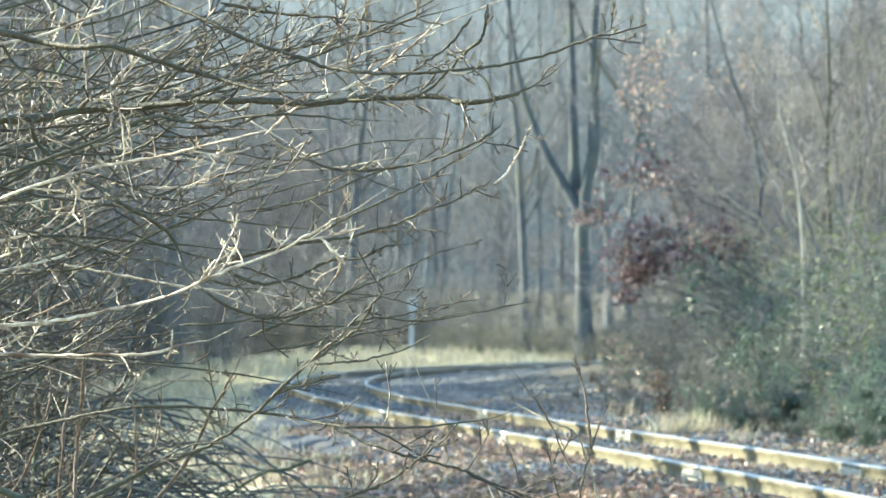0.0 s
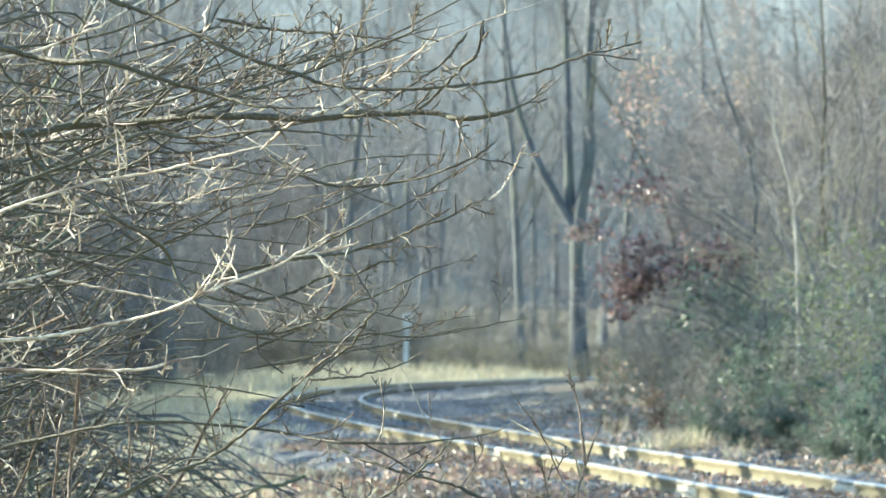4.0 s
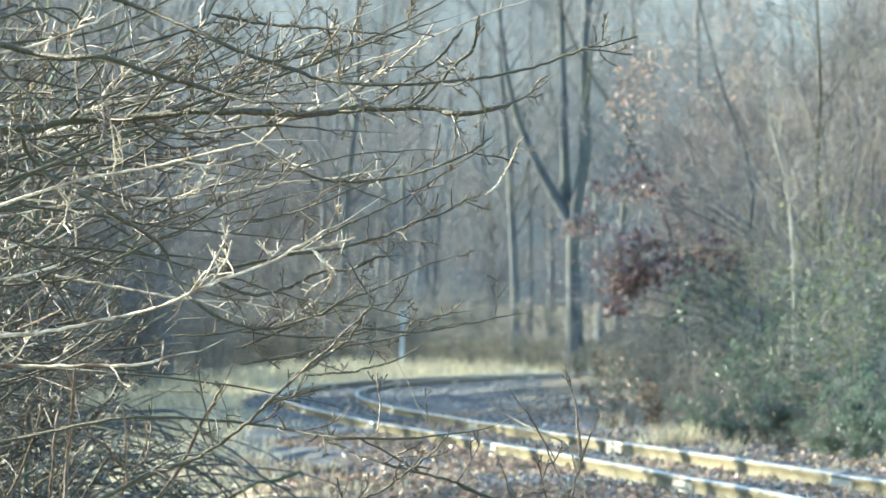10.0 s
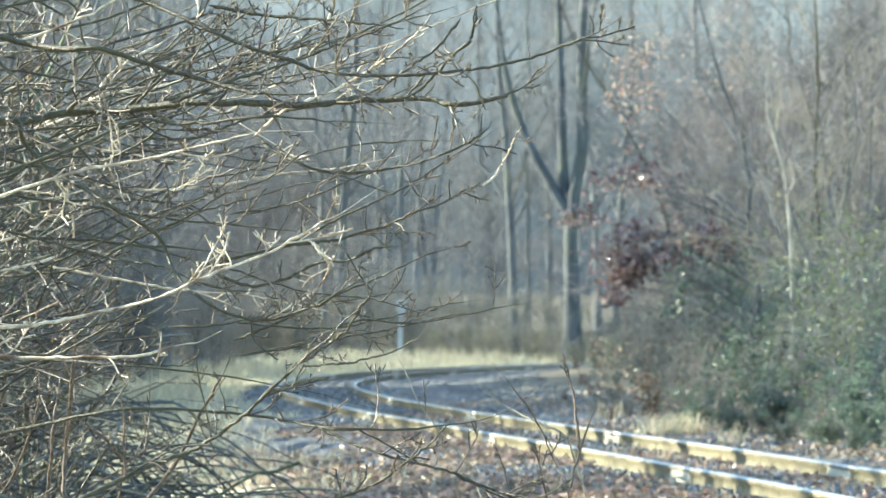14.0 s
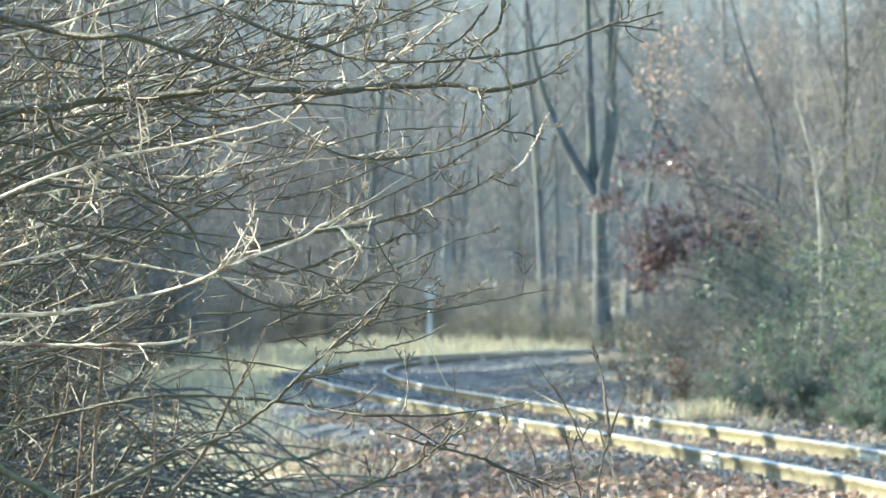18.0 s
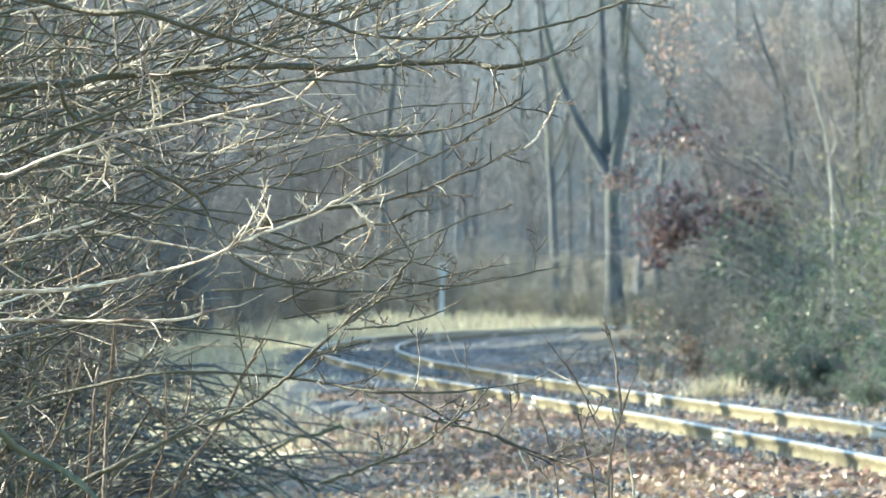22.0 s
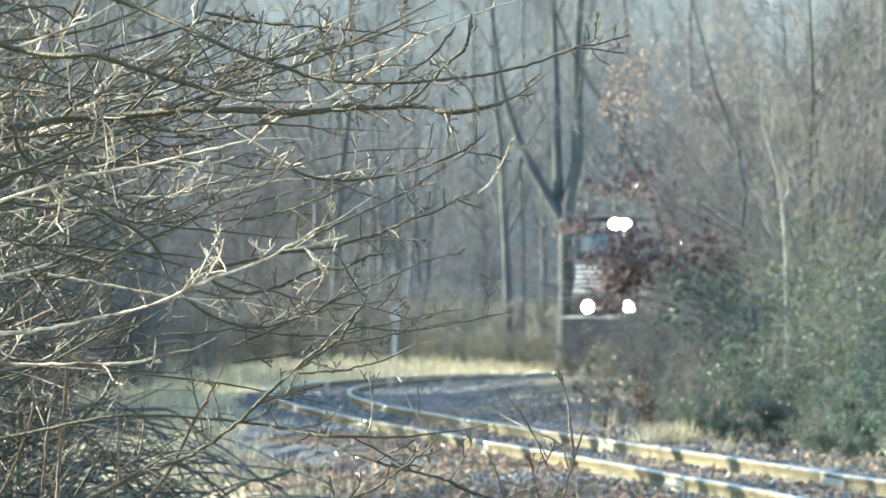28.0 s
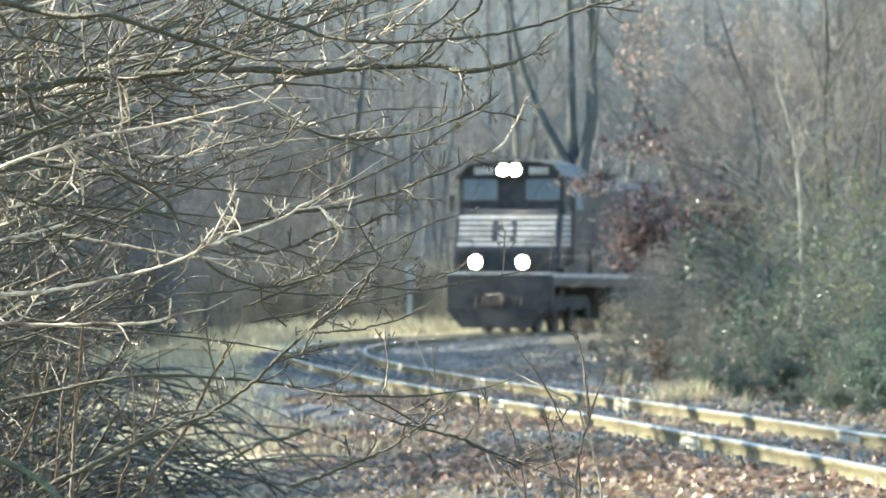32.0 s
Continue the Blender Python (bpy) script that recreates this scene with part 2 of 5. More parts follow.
def part(name, bm, material, parent, label="", smooth=False):
    """Links a bmesh as one mesh object under a thing or under a part."""
    me = bpy.data.meshes.new(name)
    if smooth:
        for q in bm.faces:
            q.smooth = True
    bm.to_mesh(me)
    bm.free()
    me.materials.append(material)
    return child(name, me, parent, label)


def empty(name, m, label, category, group="", kind=""):
    ob = new(name)
    ob.empty_display_size = 0.2
    ob.matrix_basis = m
    return tagged(ob, label, category, group, kind)


def unit(v):
    return v / np.maximum(np.linalg.norm(v, axis=-1, keepdims=True), 1e-9)


def tubes(P, R, sides):
    """Tapered tubes along polylines P (m, n, 3) with radii R (m, n)."""
    m, n, _ = P.shape
    T = unit(np.gradient(P, axis=1))
    ref = np.where(np.abs(T[..., 2:3]) > 0.9, np.array([1.0, 0, 0]), np.array([0, 0, 1.0]))
    A = unit(np.cross(T, ref))
    B = np.cross(T, A)
    ang = np.arange(sides) * 2 * np.pi / sides
    V = P[:, :, None] + R[..., None, None] * (A[:, :, None] * np.cos(ang)[:, None] + B[:, :, None] * np.sin(ang)[:, None])
    i = (np.arange(m)[:, None, None] * n + np.arange(n - 1)[None, :, None]) * sides
    k = np.arange(sides)[None, None]
    k2 = (k + 1) % sides
    F = np.stack([i + k, i + k2, i + sides + k2, i + sides + k], -1).reshape(-1, 4)
    return V.reshape(-1, 3), F


def pile(sets):
    """Joins (verts, faces) pairs."""
    V, F, o = [], [], 0
    for v, f in sets:
        V.append(v)
        F.append(f + o)
        o += len(v)
    return np.concatenate(V), np.concatenate(F)


def spawn(P, R, L, k, g, ratio=0.5, angle=45, n=5, lo=0.25, up=0.1, wob=0.12, rr=0.5, tip=0.3):
    """k side shoots on each polyline."""
    m, pn, _ = P.shape
    idx = np.repeat(np.arange(m), k)
    t = g.uniform(lo, 0.97, m * k)
    fi = t * (pn - 1)
    i0 = np.minimum(fi.astype(int), pn - 2)
    w = (fi - i0)[:, None]
    base = P[idx, i0] * (1 - w) + P[idx, i0 + 1] * w
    tan = unit(P[idx, i0 + 1] - P[idx, i0])
    side = unit(np.cross(tan, g.normal(size=(m * k, 3))))
    a = np.radians(angle) * g.uniform(0.6, 1.35, m * k)[:, None]
    d = unit(tan * np.cos(a) + side * np.sin(a) + np.array([0, 0, up]))
    length = L[idx] * ratio * g.uniform(0.45, 1.2, m * k) * (1.2 - 0.65 * t)
    steps = d[:, None] + np.cumsum(g.normal(size=(m * k, n - 1, 3)) * wob, 1) + np.array([0, 0, up * 0.6]) * np.linspace(0, 1, n - 1)[None, :, None]
    steps = unit(steps) * (length / (n - 1))[:, None, None]
    Q = np.concatenate([base[:, None], base[:, None] + np.cumsum(steps, 1)], 1)
    r0 = (R[idx, i0] * (1 - w[:, 0]) + R[idx, i0 + 1] * w[:, 0]) * rr * g.uniform(0.6, 1.1, m * k)
    return Q, r0[:, None] * np.linspace(1, tip, n), length


def smooth_line(pts, n):
    """A Catmull-Rom line through points, evenly cut into n."""
    p = np.asarray(pts, float)
    p = np.concatenate([[2 * p[0] - p[1]], p, [2 * p[-1] - p[-2]]])
    out = []
    for i in range(1, len(p) - 2):
        t = np.linspace(0, 1, 12, endpoint=False)[:, None]
        a, b, c, d = p[i - 1], p[i], p[i + 1], p[i + 2]
        out.append(0.5 * (2 * b + (c - a) * t + (2 * a - 5 * b + 4 * c - d) * t ** 2 + (3 * b - a - 3 * c + d) * t ** 3))
    out = np.concatenate(out + [p[-2:-1]])
    s = np.concatenate([[0], np.cumsum(np.linalg.norm(np.diff(out, axis=0), axis=1))])
    q = np.linspace(0, s[-1], n)
    return np.stack([np.interp(q, s, out[:, j]) for j in range(3)], 1), s[-1]


def box(bm, x0, x1, y0, y1, z0, z1, bevel=0.0):
    """A box in bm, with chamfered edges."""
    v = bmesh.ops.create_cube(bm, size=1.0, matrix=Matrix.LocRotScale(((x0 + x1) / 2, (y0 + y1) / 2, (z0 + z1) / 2), None, (x1 - x0, y1 - y0, z1 - z0)))["verts"]
    if bevel:
        bmesh.ops.bevel(bm, geom=list({e for q in v for e in q.link_edges}), offset=bevel, segments=2, affect="EDGES", profile=0.6)
    return bm


def rod(bm, a, b, r, sides=8, r2=None):
    a, b = Vector(a), Vector(b)
    q = (b - a).to_track_quat("Z", "Y")
    bmesh.ops.create_cone(bm, cap_ends=True, segments=sides, radius1=r, radius2=r if r2 is None else r2, depth=(b - a).length,
                          matrix=Matrix.LocRotScale((a + b) / 2, q, None))
    return bm


# ---- the railway's line ----
# Curvature along the line, then the line itself: it comes past on the near side, bends right and goes away behind the thicket.
LINE_N = 900
START_ARC, END_ARC = -60.0, 290.0
ARC = np.linspace(START_ARC, END_ARC, LINE_N)
CURV = np.interp(ARC, [-10, 0, 19.36, 38.72, 58.09, 77.45, 96.81, 116.17, 240], [0, -0.00294, 0.0001, 0.00295, 0.00497, 0.00583, 0.00612, 0.00624, 0.0062])
HEAD = np.concatenate([[0], np.cumsum((CURV[1:] + CURV[:-1]) / 2 * np.diff(ARC))])
HEAD += -0.09931 - np.interp(0.0, ARC, HEAD)
LX = np.concatenate([[0], np.cumsum(np.sin((HEAD[1:] + HEAD[:-1]) / 2) * np.diff(ARC))])
LY = np.concatenate([[0], np.cumsum(np.cos((HEAD[1:] + HEAD[:-1]) / 2) * np.diff(ARC))])
LX += 3.820 - np.interp(0.0, ARC, LX)
LY += 32.163 - np.interp(0.0, ARC, LY)


def on_line(arc, off=0.0):
    """Place and heading on the line at an arc length, off metres to its right."""
    x, y, h = np.interp(arc, ARC, LX), np.interp(arc, ARC, LY), np.interp(arc, ARC, HEAD)
    return x + off * np.cos(h), y - off * np.sin(h), h


def offset_of(x, y):
    """Signed distance from the line (right is positive) and arc length, for arrays."""
    x, y = np.atleast_1d(x).astype(float), np.atleast_1d(y).astype(float)
    u, s = np.empty(len(x)), np.empty(len(x))
    for i in range(0, len(x), 4000):
        a, b = x[i:i + 4000, None] - LX, y[i:i + 4000, None] - LY
        j = (a * a + b * b).argmin(1)
        r = np.arange(len(j))
        u[i:i + 4000] = np.sign(a[r, j] * np.cos(HEAD[j]) - b[r, j] * np.sin(HEAD[j])) * np.sqrt(a[r, j] ** 2 + b[r, j] ** 2)
        s[i:i + 4000] = ARC[j]
    return u, s


def ground_z(x, y):
    """The ground's height: ballast bed, near shoulder, far bank and rising woods."""
    x, y = np.atleast_1d(x).astype(float), np.atleast_1d(y).astype(float)
    u, s = offset_of(x, y)
    left, right = np.maximum(-u - 1.9, 0), np.maximum(u - 1.9, 0)
    far = np.clip((s - 75) / 30, 0, 1)
    near_drop = -np.minimum(left * 0.13, 0.42)
    far_rise = np.minimum(left * 0.05, 0.25) + np.maximum(left - 12, 0) * 0.035
    z = np.where(u < 0, near_drop * (1 - far) + far_rise * far, np.minimum(right * 0.1, 0.35))
    bump = 0.05 * np.sin(x * 1.3 + 0.4 * y) * np.sin(y * 0.7) + 0.03 * np.sin(x * 3.1 + 1) * np.sin(y * 2.3)
    z = z + 0.045 * (np.abs(u) < 2.6)
    z = z + bump * np.clip((np.abs(u) - 2.2) / 2, 0, 1)
    return np.minimum(z, 6.0)

# ---- ground, far slope ----


def build_ground():
    fx = np.arange(-26, 30.1, 0.4)
    gx = 26 * 1.35 ** np.arange(1, 15)
    xs = np.concatenate([-gx[::-1], fx, gx + 4])
    fy = np.arange(22, 175, 0.55)
    ys = np.concatenate([-(12 * 1.5 ** np.arange(0, 13))[::-1], np.arange(-8, 22, 2.0), fy, 175 * 1.12 ** np.arange(1, 22)])
    X, Y = np.meshgrid(xs, ys)
    u, _ = offset_of(X.ravel(), Y.ravel())
    Z = ground_z(X.ravel(), Y.ravel()) - 0.10 * (np.abs(u) < 2.6)
    V = np.stack([X.ravel(), Y.ravel(), Z], 1)
    ny, nx = X.shape
    i = (np.arange(ny - 1)[:, None] * nx + np.arange(nx - 1)[None]).ravel()
    F = np.stack([i, i + 1, i + nx + 1, i + nx], 1)
    tagged(new("ground", mesh_of("ground", V, [F], SOIL, True)), "leaf-strewn brown soil beside the railway line", "ground", kind="structure")
    # the far slope, its haze painted as a glow, closes the view behind the trees
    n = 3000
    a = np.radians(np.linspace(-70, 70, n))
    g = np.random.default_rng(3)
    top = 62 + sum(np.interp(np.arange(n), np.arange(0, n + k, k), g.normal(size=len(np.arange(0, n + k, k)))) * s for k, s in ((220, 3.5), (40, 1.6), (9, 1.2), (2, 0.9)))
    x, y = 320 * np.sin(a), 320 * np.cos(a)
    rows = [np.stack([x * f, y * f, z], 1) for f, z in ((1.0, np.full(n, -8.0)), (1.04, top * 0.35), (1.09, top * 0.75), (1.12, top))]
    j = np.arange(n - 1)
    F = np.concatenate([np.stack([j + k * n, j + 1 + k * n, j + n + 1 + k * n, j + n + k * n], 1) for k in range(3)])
    tagged(new("backdrop", mesh_of("backdrop", np.concatenate(rows), [F], HILL)), "far wooded slope backdrop with haze painted as a glow", "hillside", kind="structure")


build_ground()


# ---- the railway ----
RAIL_PROFILE = [(-0.075, 0.0), (-0.075, 0.012), (-0.02, 0.026), (-0.009, 0.045), (-0.009, 0.125), (-0.036, 0.14), (-0.036, 0.168), (-0.028, 0.18),
                (0.028, 0.18), (0.036, 0.168), (0.036, 0.14), (0.009, 0.125), (0.009, 0.045), (0.02, 0.026), (0.075, 0.012), (0.075, 0.0)]
track = empty("railway_track", pose(0, 0, 0), "rusty single railway track curving away on grey ballast", "railway track", kind="structure")


def build_rails():
    prof = np.array(RAIL_PROFILE)
    k = len(prof)
    for off in (-0.75, 0.75):
        joints = np.arange(START_ARC + 4 + (3.9 if off > 0 else 3.36), 262, 11.9)
        joints = np.concatenate([[START_ARC + 1], joints])
        for a0, a1 in zip(joints[:-1], joints[1:]):
            s = np.linspace(a0 + 0.004, a1 - 0.004, 14)
            x, y, h = on_line(s, off)
            dip = -0.006 * (np.exp(-((s - a0) / 1.2) ** 2) + np.exp(-((s - a1) / 1.2) ** 2))
            side = np.stack([np.cos(h), -np.sin(h), 0 * h], 1)
            V = np.stack([x, y, dip], 1)[:, None] + side[:, None] * prof[None, :, :1] + np.array([0, 0, 1.0]) * prof[None, :, 1:]
            n = len(s)
            i = np.arange(n - 1)[:, None] * k
            q = np.arange(k)[None]
            q2 = (q + 1) % k
            F = np.stack([i + q, i + q2, i + k + q2, i + k + q], -1)
            top = np.zeros(k, bool)
            top[6:9] = True
            ends = np.array([list(range(k)), list(range((n - 1) * k, n * k))[::-1]])
            child("rail", mesh_of("rail", V.reshape(-1, 3), [F[:, ~top].reshape(-1, 4), F[:, top].reshape(-1, 4), ends], [RUST, SHINE, RUST]), track)
            if a1 < 140:
                x, y, h = on_line(a1, off)
                bm = bmesh.new()
                for sx in (-1, 1):
                    box(bm, *sorted((sx * 0.010, sx * 0.042)), -0.45, 0.45, 0.03, 0.135, 0.006)
                    for yy in (-0.36, -0.21, -0.07, 0.07, 0.21, 0.36):
                        rod(bm, (sx * 0.042, yy, 0.085), (sx * 0.062, yy, 0.085), 0.018, 6)
                jb = part("joint_bar", bm, JOINT, track, "bolted steel joint bar")
                jb.matrix_basis = pose(x, y, 0, 0, 0, -math.degrees(h))


def build_ties():
    me = []
    g = np.random.default_rng(11)
    for v in range(5):
        bm = bmesh.new()
        box(bm, -1.3 + g.uniform(-.05, .05), 1.3 + g.uniform(-.05, .05), -0.115, 0.115, -0.17, 0.0, 0.012)
        for q in bm.verts:
            q.co += Vector(g.normal(size=3) * 0.006)
        m = bpy.data.meshes.new("tie")
        bm.to_mesh(m)
        bm.free()
        m.materials.append(TIE_WOOD)
        me.append(m)
    bm = bmesh.new()
    box(bm, -0.17, 0.17, -0.09, 0.09, 0.0, 0.014, 0.004)
    for sx in (-0.1, 0.1):
        for sy in (-0.05, 0.05):
            box(bm, sx - 0.014, sx + 0.014, sy - 0.012, sy + 0.012, 0.014, 0.045, 0.003)
    plate = bpy.data.meshes.new("tie_plate")
    bm.to_mesh(plate)
    bm.free()
    plate.materials.append(RUST)
    for i in range(296):
        arc = -8 + i * 0.53
        x, y, h = on_line(arc + g.normal() * 0.02)
        ob = child("tie", me[i % 5], track)
        ob.matrix_basis = pose(x, y, -0.002, g.normal() * 0.3, g.normal() * 0.3, -math.degrees(h) + g.normal() * 1.2)
        if arc < 62:
            for off in (-0.75, 0.75):
                px, py, _ = on_line(arc, off)
                child("tie_plate", plate, track).matrix_basis = pose(px, py, -0.004, 0, 0, -math.degrees(h))


def scatter(count, s0, s1, u0, u1, g, power=1.6):
    """Places beside the line, denser towards its near end."""
    s = s0 + (s1 - s0) * g.random(count) ** power
    u = g.uniform(u0, u1, count)
    x, y, _ = on_line(s, u)
    return x, y, u


def build_ballast():
    g = np.random.default_rng(21)
    sets = [scatter(34000, -6, 42, -3.8, 2.9, g, 1.3), scatter(12000, 38, 112, -1.4, 2.9, g), scatter(20000, 22, 115, 0.9, 4.6, g, 1.0)]
    x, y, u = (np.concatenate(q) for q in zip(*sets))
    n = len(x)
    z = ground_z(x, y) - 0.03 + g.random(n) * 0.04
    cube = np.array([(a, b, c) for a in (-1, 1) for b in (-1, 1) for c in (-1, 1)], float) * 0.6
    size = g.uniform(0.015, 0.031, n) * np.where(y > 60, 1.5, 1.0)
    V = cube[None] * (1 + g.normal(size=(n, 8, 3)) * 0.22)
    ang = g.uniform(0, 6.28, n)
    c, s = np.cos(ang)[:, None], np.sin(ang)[:, None]
    V = np.stack([V[..., 0] * c - V[..., 1] * s, V[..., 0] * s + V[..., 1] * c, V[..., 2] * 0.75 + V[..., 0] * 0.3], -1) * size[:, None, None]
    V += np.stack([x, y, z], 1)[:, None]
    quads = np.array([(0, 1, 3, 2), (4, 6, 7, 5), (0, 4, 5, 1), (2, 3, 7, 6), (0, 2, 6, 4), (1, 5, 7, 3)])
    F = (np.arange(n)[:, None, None] * 8 + quads[None]).reshape(-1, 4)
    tagged(new("ballast", mesh_of("ballast", V.reshape(-1, 3), [F], STONE)), "grey crushed-stone ballast under the rails", "ballast", kind="stuff")


def build_bed():
    """The ballast's packed surface: level between the rails, shouldered outside them, wider on the inside of the bend."""
    g = np.random.default_rng(22)
    a = np.arange(-12, 168, 0.3)
    inner = np.interp(a, [0, 20, 40, 110, 150], [1.9, 1.9, 2.6, 4.4, 3.6])
    outer = np.interp(a, [0, 10, 20, 40, 52, 60, 150], [-1.9, -2.0, -3.1, -2.5, -1.6, -1.35, -1.35])
    wave = lambda k: np.convolve(g.normal(size=len(a)), np.ones(k) / k, "same") * 0.5
    across = np.linspace(0, 1, 29)
    U = (outer + wave(9))[:, None] + (inner - outer + wave(9))[:, None] * across[None]
    x, y, _ = on_line(np.repeat(a, 29), U.ravel())
    z = ground_z(x, y)
    u = np.abs(U.ravel())
    z = np.where(u < 1.5, -0.012, np.maximum(z, 0.0) * 0.5 + z * 0.5 + 0.015) + g.normal(size=len(z)) * 0.012
    z = z.reshape(len(a), 29)
    z[:, (0, -1)] -= 0.09
    i = (np.arange(len(a) - 1)[:, None] * 29 + np.arange(28)[None]).ravel()
    F = np.stack([i, i + 1, i + 30, i + 29], 1)
    tagged(new("ballast_bed", mesh_of("ballast_bed", np.stack([x, y, z.ravel()], 1), [F], BED)), "packed grey crushed-stone bed of the track", "ballast", kind="structure")


def build_thatch():
    """A mat of flattened dead grass on the verge, ragged where it meets the stones."""
    g = np.random.default_rng(23)
    a = np.arange(10, 125, 0.35)
    wave = lambda k, s: np.convolve(g.normal(size=len(a) + k), np.ones(k) / k, "valid")[:len(a)] * s
    edge = np.interp(a, [0, 20, 40, 52, 125], [-3.8, -3.4, -2.7, -1.9, -1.6]) + wave(5, 0.5) + wave(21, 0.9)
    m = 20
    U = edge[:, None] - (edge[:, None] + 9.5) * np.linspace(0, 1, m)[None]
    x, y, _ = on_line(np.repeat(a, m), U.ravel())
    z = (ground_z(x, y) + 0.025 + g.normal(size=len(x)) * 0.02).reshape(len(a), m)
    z[:, 0] -= 0.07
    i = (np.arange(len(a) - 1)[:, None] * m + np.arange(m - 1)[None]).ravel()
    F = np.stack([i, i + m, i + m + 1, i + 1], 1)
    tagged(new("grass_thatch", mesh_of("grass_thatch", np.stack([x, y, z.ravel()], 1), [F], THATCH, True)), "flattened pale dead grass on the verge", "grass", kind="stuff")


def leaf_mesh(name, C, size, g, material, flat=0.0, droop=0.0):
    """Folded pointed leaves at the places C."""
    n = len(C)
    tpl = np.array([(0, -1, 0), (0.42, -0.25, 0.12), (0.36, 0.4, 0.15), (0, 1, 0.05), (-0.36, 0.4, 0.15), (-0.42, -0.25, 0.12), (0, 0.1, -0.05)])
    N = unit(g.normal(size=(n, 3)) + np.array([0, 0, flat]))
    D = unit(np.cross(N, g.normal(size=(n, 3))) + np.array([0, 0, -droop]))
    S = unit(np.cross(N, D))
    V = (tpl[None, :, :1] * S[:, None] + tpl[None, :, 1:2] * D[:, None] + tpl[None, :, 2:] * N[:, None]) * (size * g.uniform(0.6, 1.3, n))[:, None, None]
    V += C[:, None]
    i = np.arange(n)[:, None, None] * 7
    F = (i + np.array([(0, 1, 6, 5), (1, 2, 3, 6), (5, 6, 3, 4)])[None]).reshape(-1, 4)
    return mesh_of(name, V.reshape(-1, 3), [F], material)


def build_litter():
    g = np.random.default_rng(31)
    a = scatter(46000, -8, 27, -6.5, -0.95, g, 1.2)
    b = scatter(3600, -8, 36, -0.65, 0.65, g, 1.2)
    c = scatter(7500, -2, 44, 1.1, 5.0, g, 1.0)
    x, y, _ = (np.concatenate(q) for q in zip(a, b, c))
    keep = np.sin(x * 2.1 + y * 0.5) + np.sin(y * 0.9 - x) + g.normal(size=len(x)) * 0.9 > -0.3
    x, y = x[keep], y[keep]
    z = ground_z(x, y) + 0.01 + g.random(len(x)) * 0.03
    tagged(new("leaf_litter", leaf_mesh("leaf_litter", np.stack([x, y, z], 1), 0.043, g, LITTER, 1.6)), "fallen brown oak leaves strewn over the ballast", "leaves", kind="stuff")


def build_russet_litter():
    g = np.random.default_rng(33)
    x, y, _ = scatter(8000, -6, 24, -4.5, -0.9, g, 1.2)
    keep = np.sin(x * 1.3 + y * 0.7) + np.sin(y * 0.5 + x * 2.2) + g.normal(size=len(x)) * 0.7 > 0.1
    x, y = x[keep], y[keep]
    z = ground_z(x, y) + 0.015 + g.random(len(x)) * 0.05
    tagged(new("russet_litter", leaf_mesh("russet_litter", np.stack([x, y, z], 1), 0.046, g, RUSSET_LITTER, 1.0)), "curled reddish-brown fallen leaves beside the rails", "leaves", kind="stuff")


def blades(name, x, y, height, g, label, width=0.011, material=None):
    n = len(x)
    z = ground_z(x, y) - 0.02
    a = g.uniform(0, 6.28, n)
    lean = g.uniform(0.1, 0.75, n) * height
    t = np.array([0, 0.4, 0.75, 1.0])
    C = np.stack([x[:, None] + np.cos(a)[:, None] * lean[:, None] * t ** 2, y[:, None] + np.sin(a)[:, None] * lean[:, None] * t ** 2,
                  z[:, None] + height[:, None] * t * (1 - 0.15 * t)], -1)
    b = g.uniform(0, 3.14, n)
    W = np.stack([np.cos(b), np.sin(b), 0 * b], 1)[:, None] * width * np.array([1, 0.9, 0.6, 0.1])[None, :, None]
    V = np.stack([C - W, C + W], 2).reshape(n * 8, 3)
    i = np.arange(n)[:, None, None] * 8 + np.array([0, 2, 4])[None, :, None]
    F = (i + np.array([0, 1, 3, 2])).reshape(-1, 4)
    tagged(new(name, mesh_of(name, V, [F], material or GRASS)), label, "grass", kind="stuff")


def build_undergrowth():
    """The low mat of brown and green leaves under the thicket."""
    g = np.random.default_rng(43)
    for name, mt, n, label in (("undergrowth", LITTER, 12000, "brown dead leaves and low brush under the thicket"), ("ground_ivy", GREEN, 9000, "low green ivy under the thicket")):
        x, y, u = scatter(int(n * 1.5), 6, 105, 1.8, 8.5, g, 1.0)
        keep = (np.sin(x * 1.9 + y * 0.31) + np.sin(y * 0.55 + 2) > -0.5) & (x > 0.039 * y)
        x, y, u = x[keep], y[keep], u[keep]
        z = ground_z(x, y) + g.random(len(x)) ** 1.5 * np.clip(u - 2.2, 0.08, 1.6) * 0.5
        tagged(new(name, leaf_mesh(name, np.stack([x, y, z], 1), 0.04, g, mt, 0.3, 0.2)), label, "undergrowth", kind="stuff")


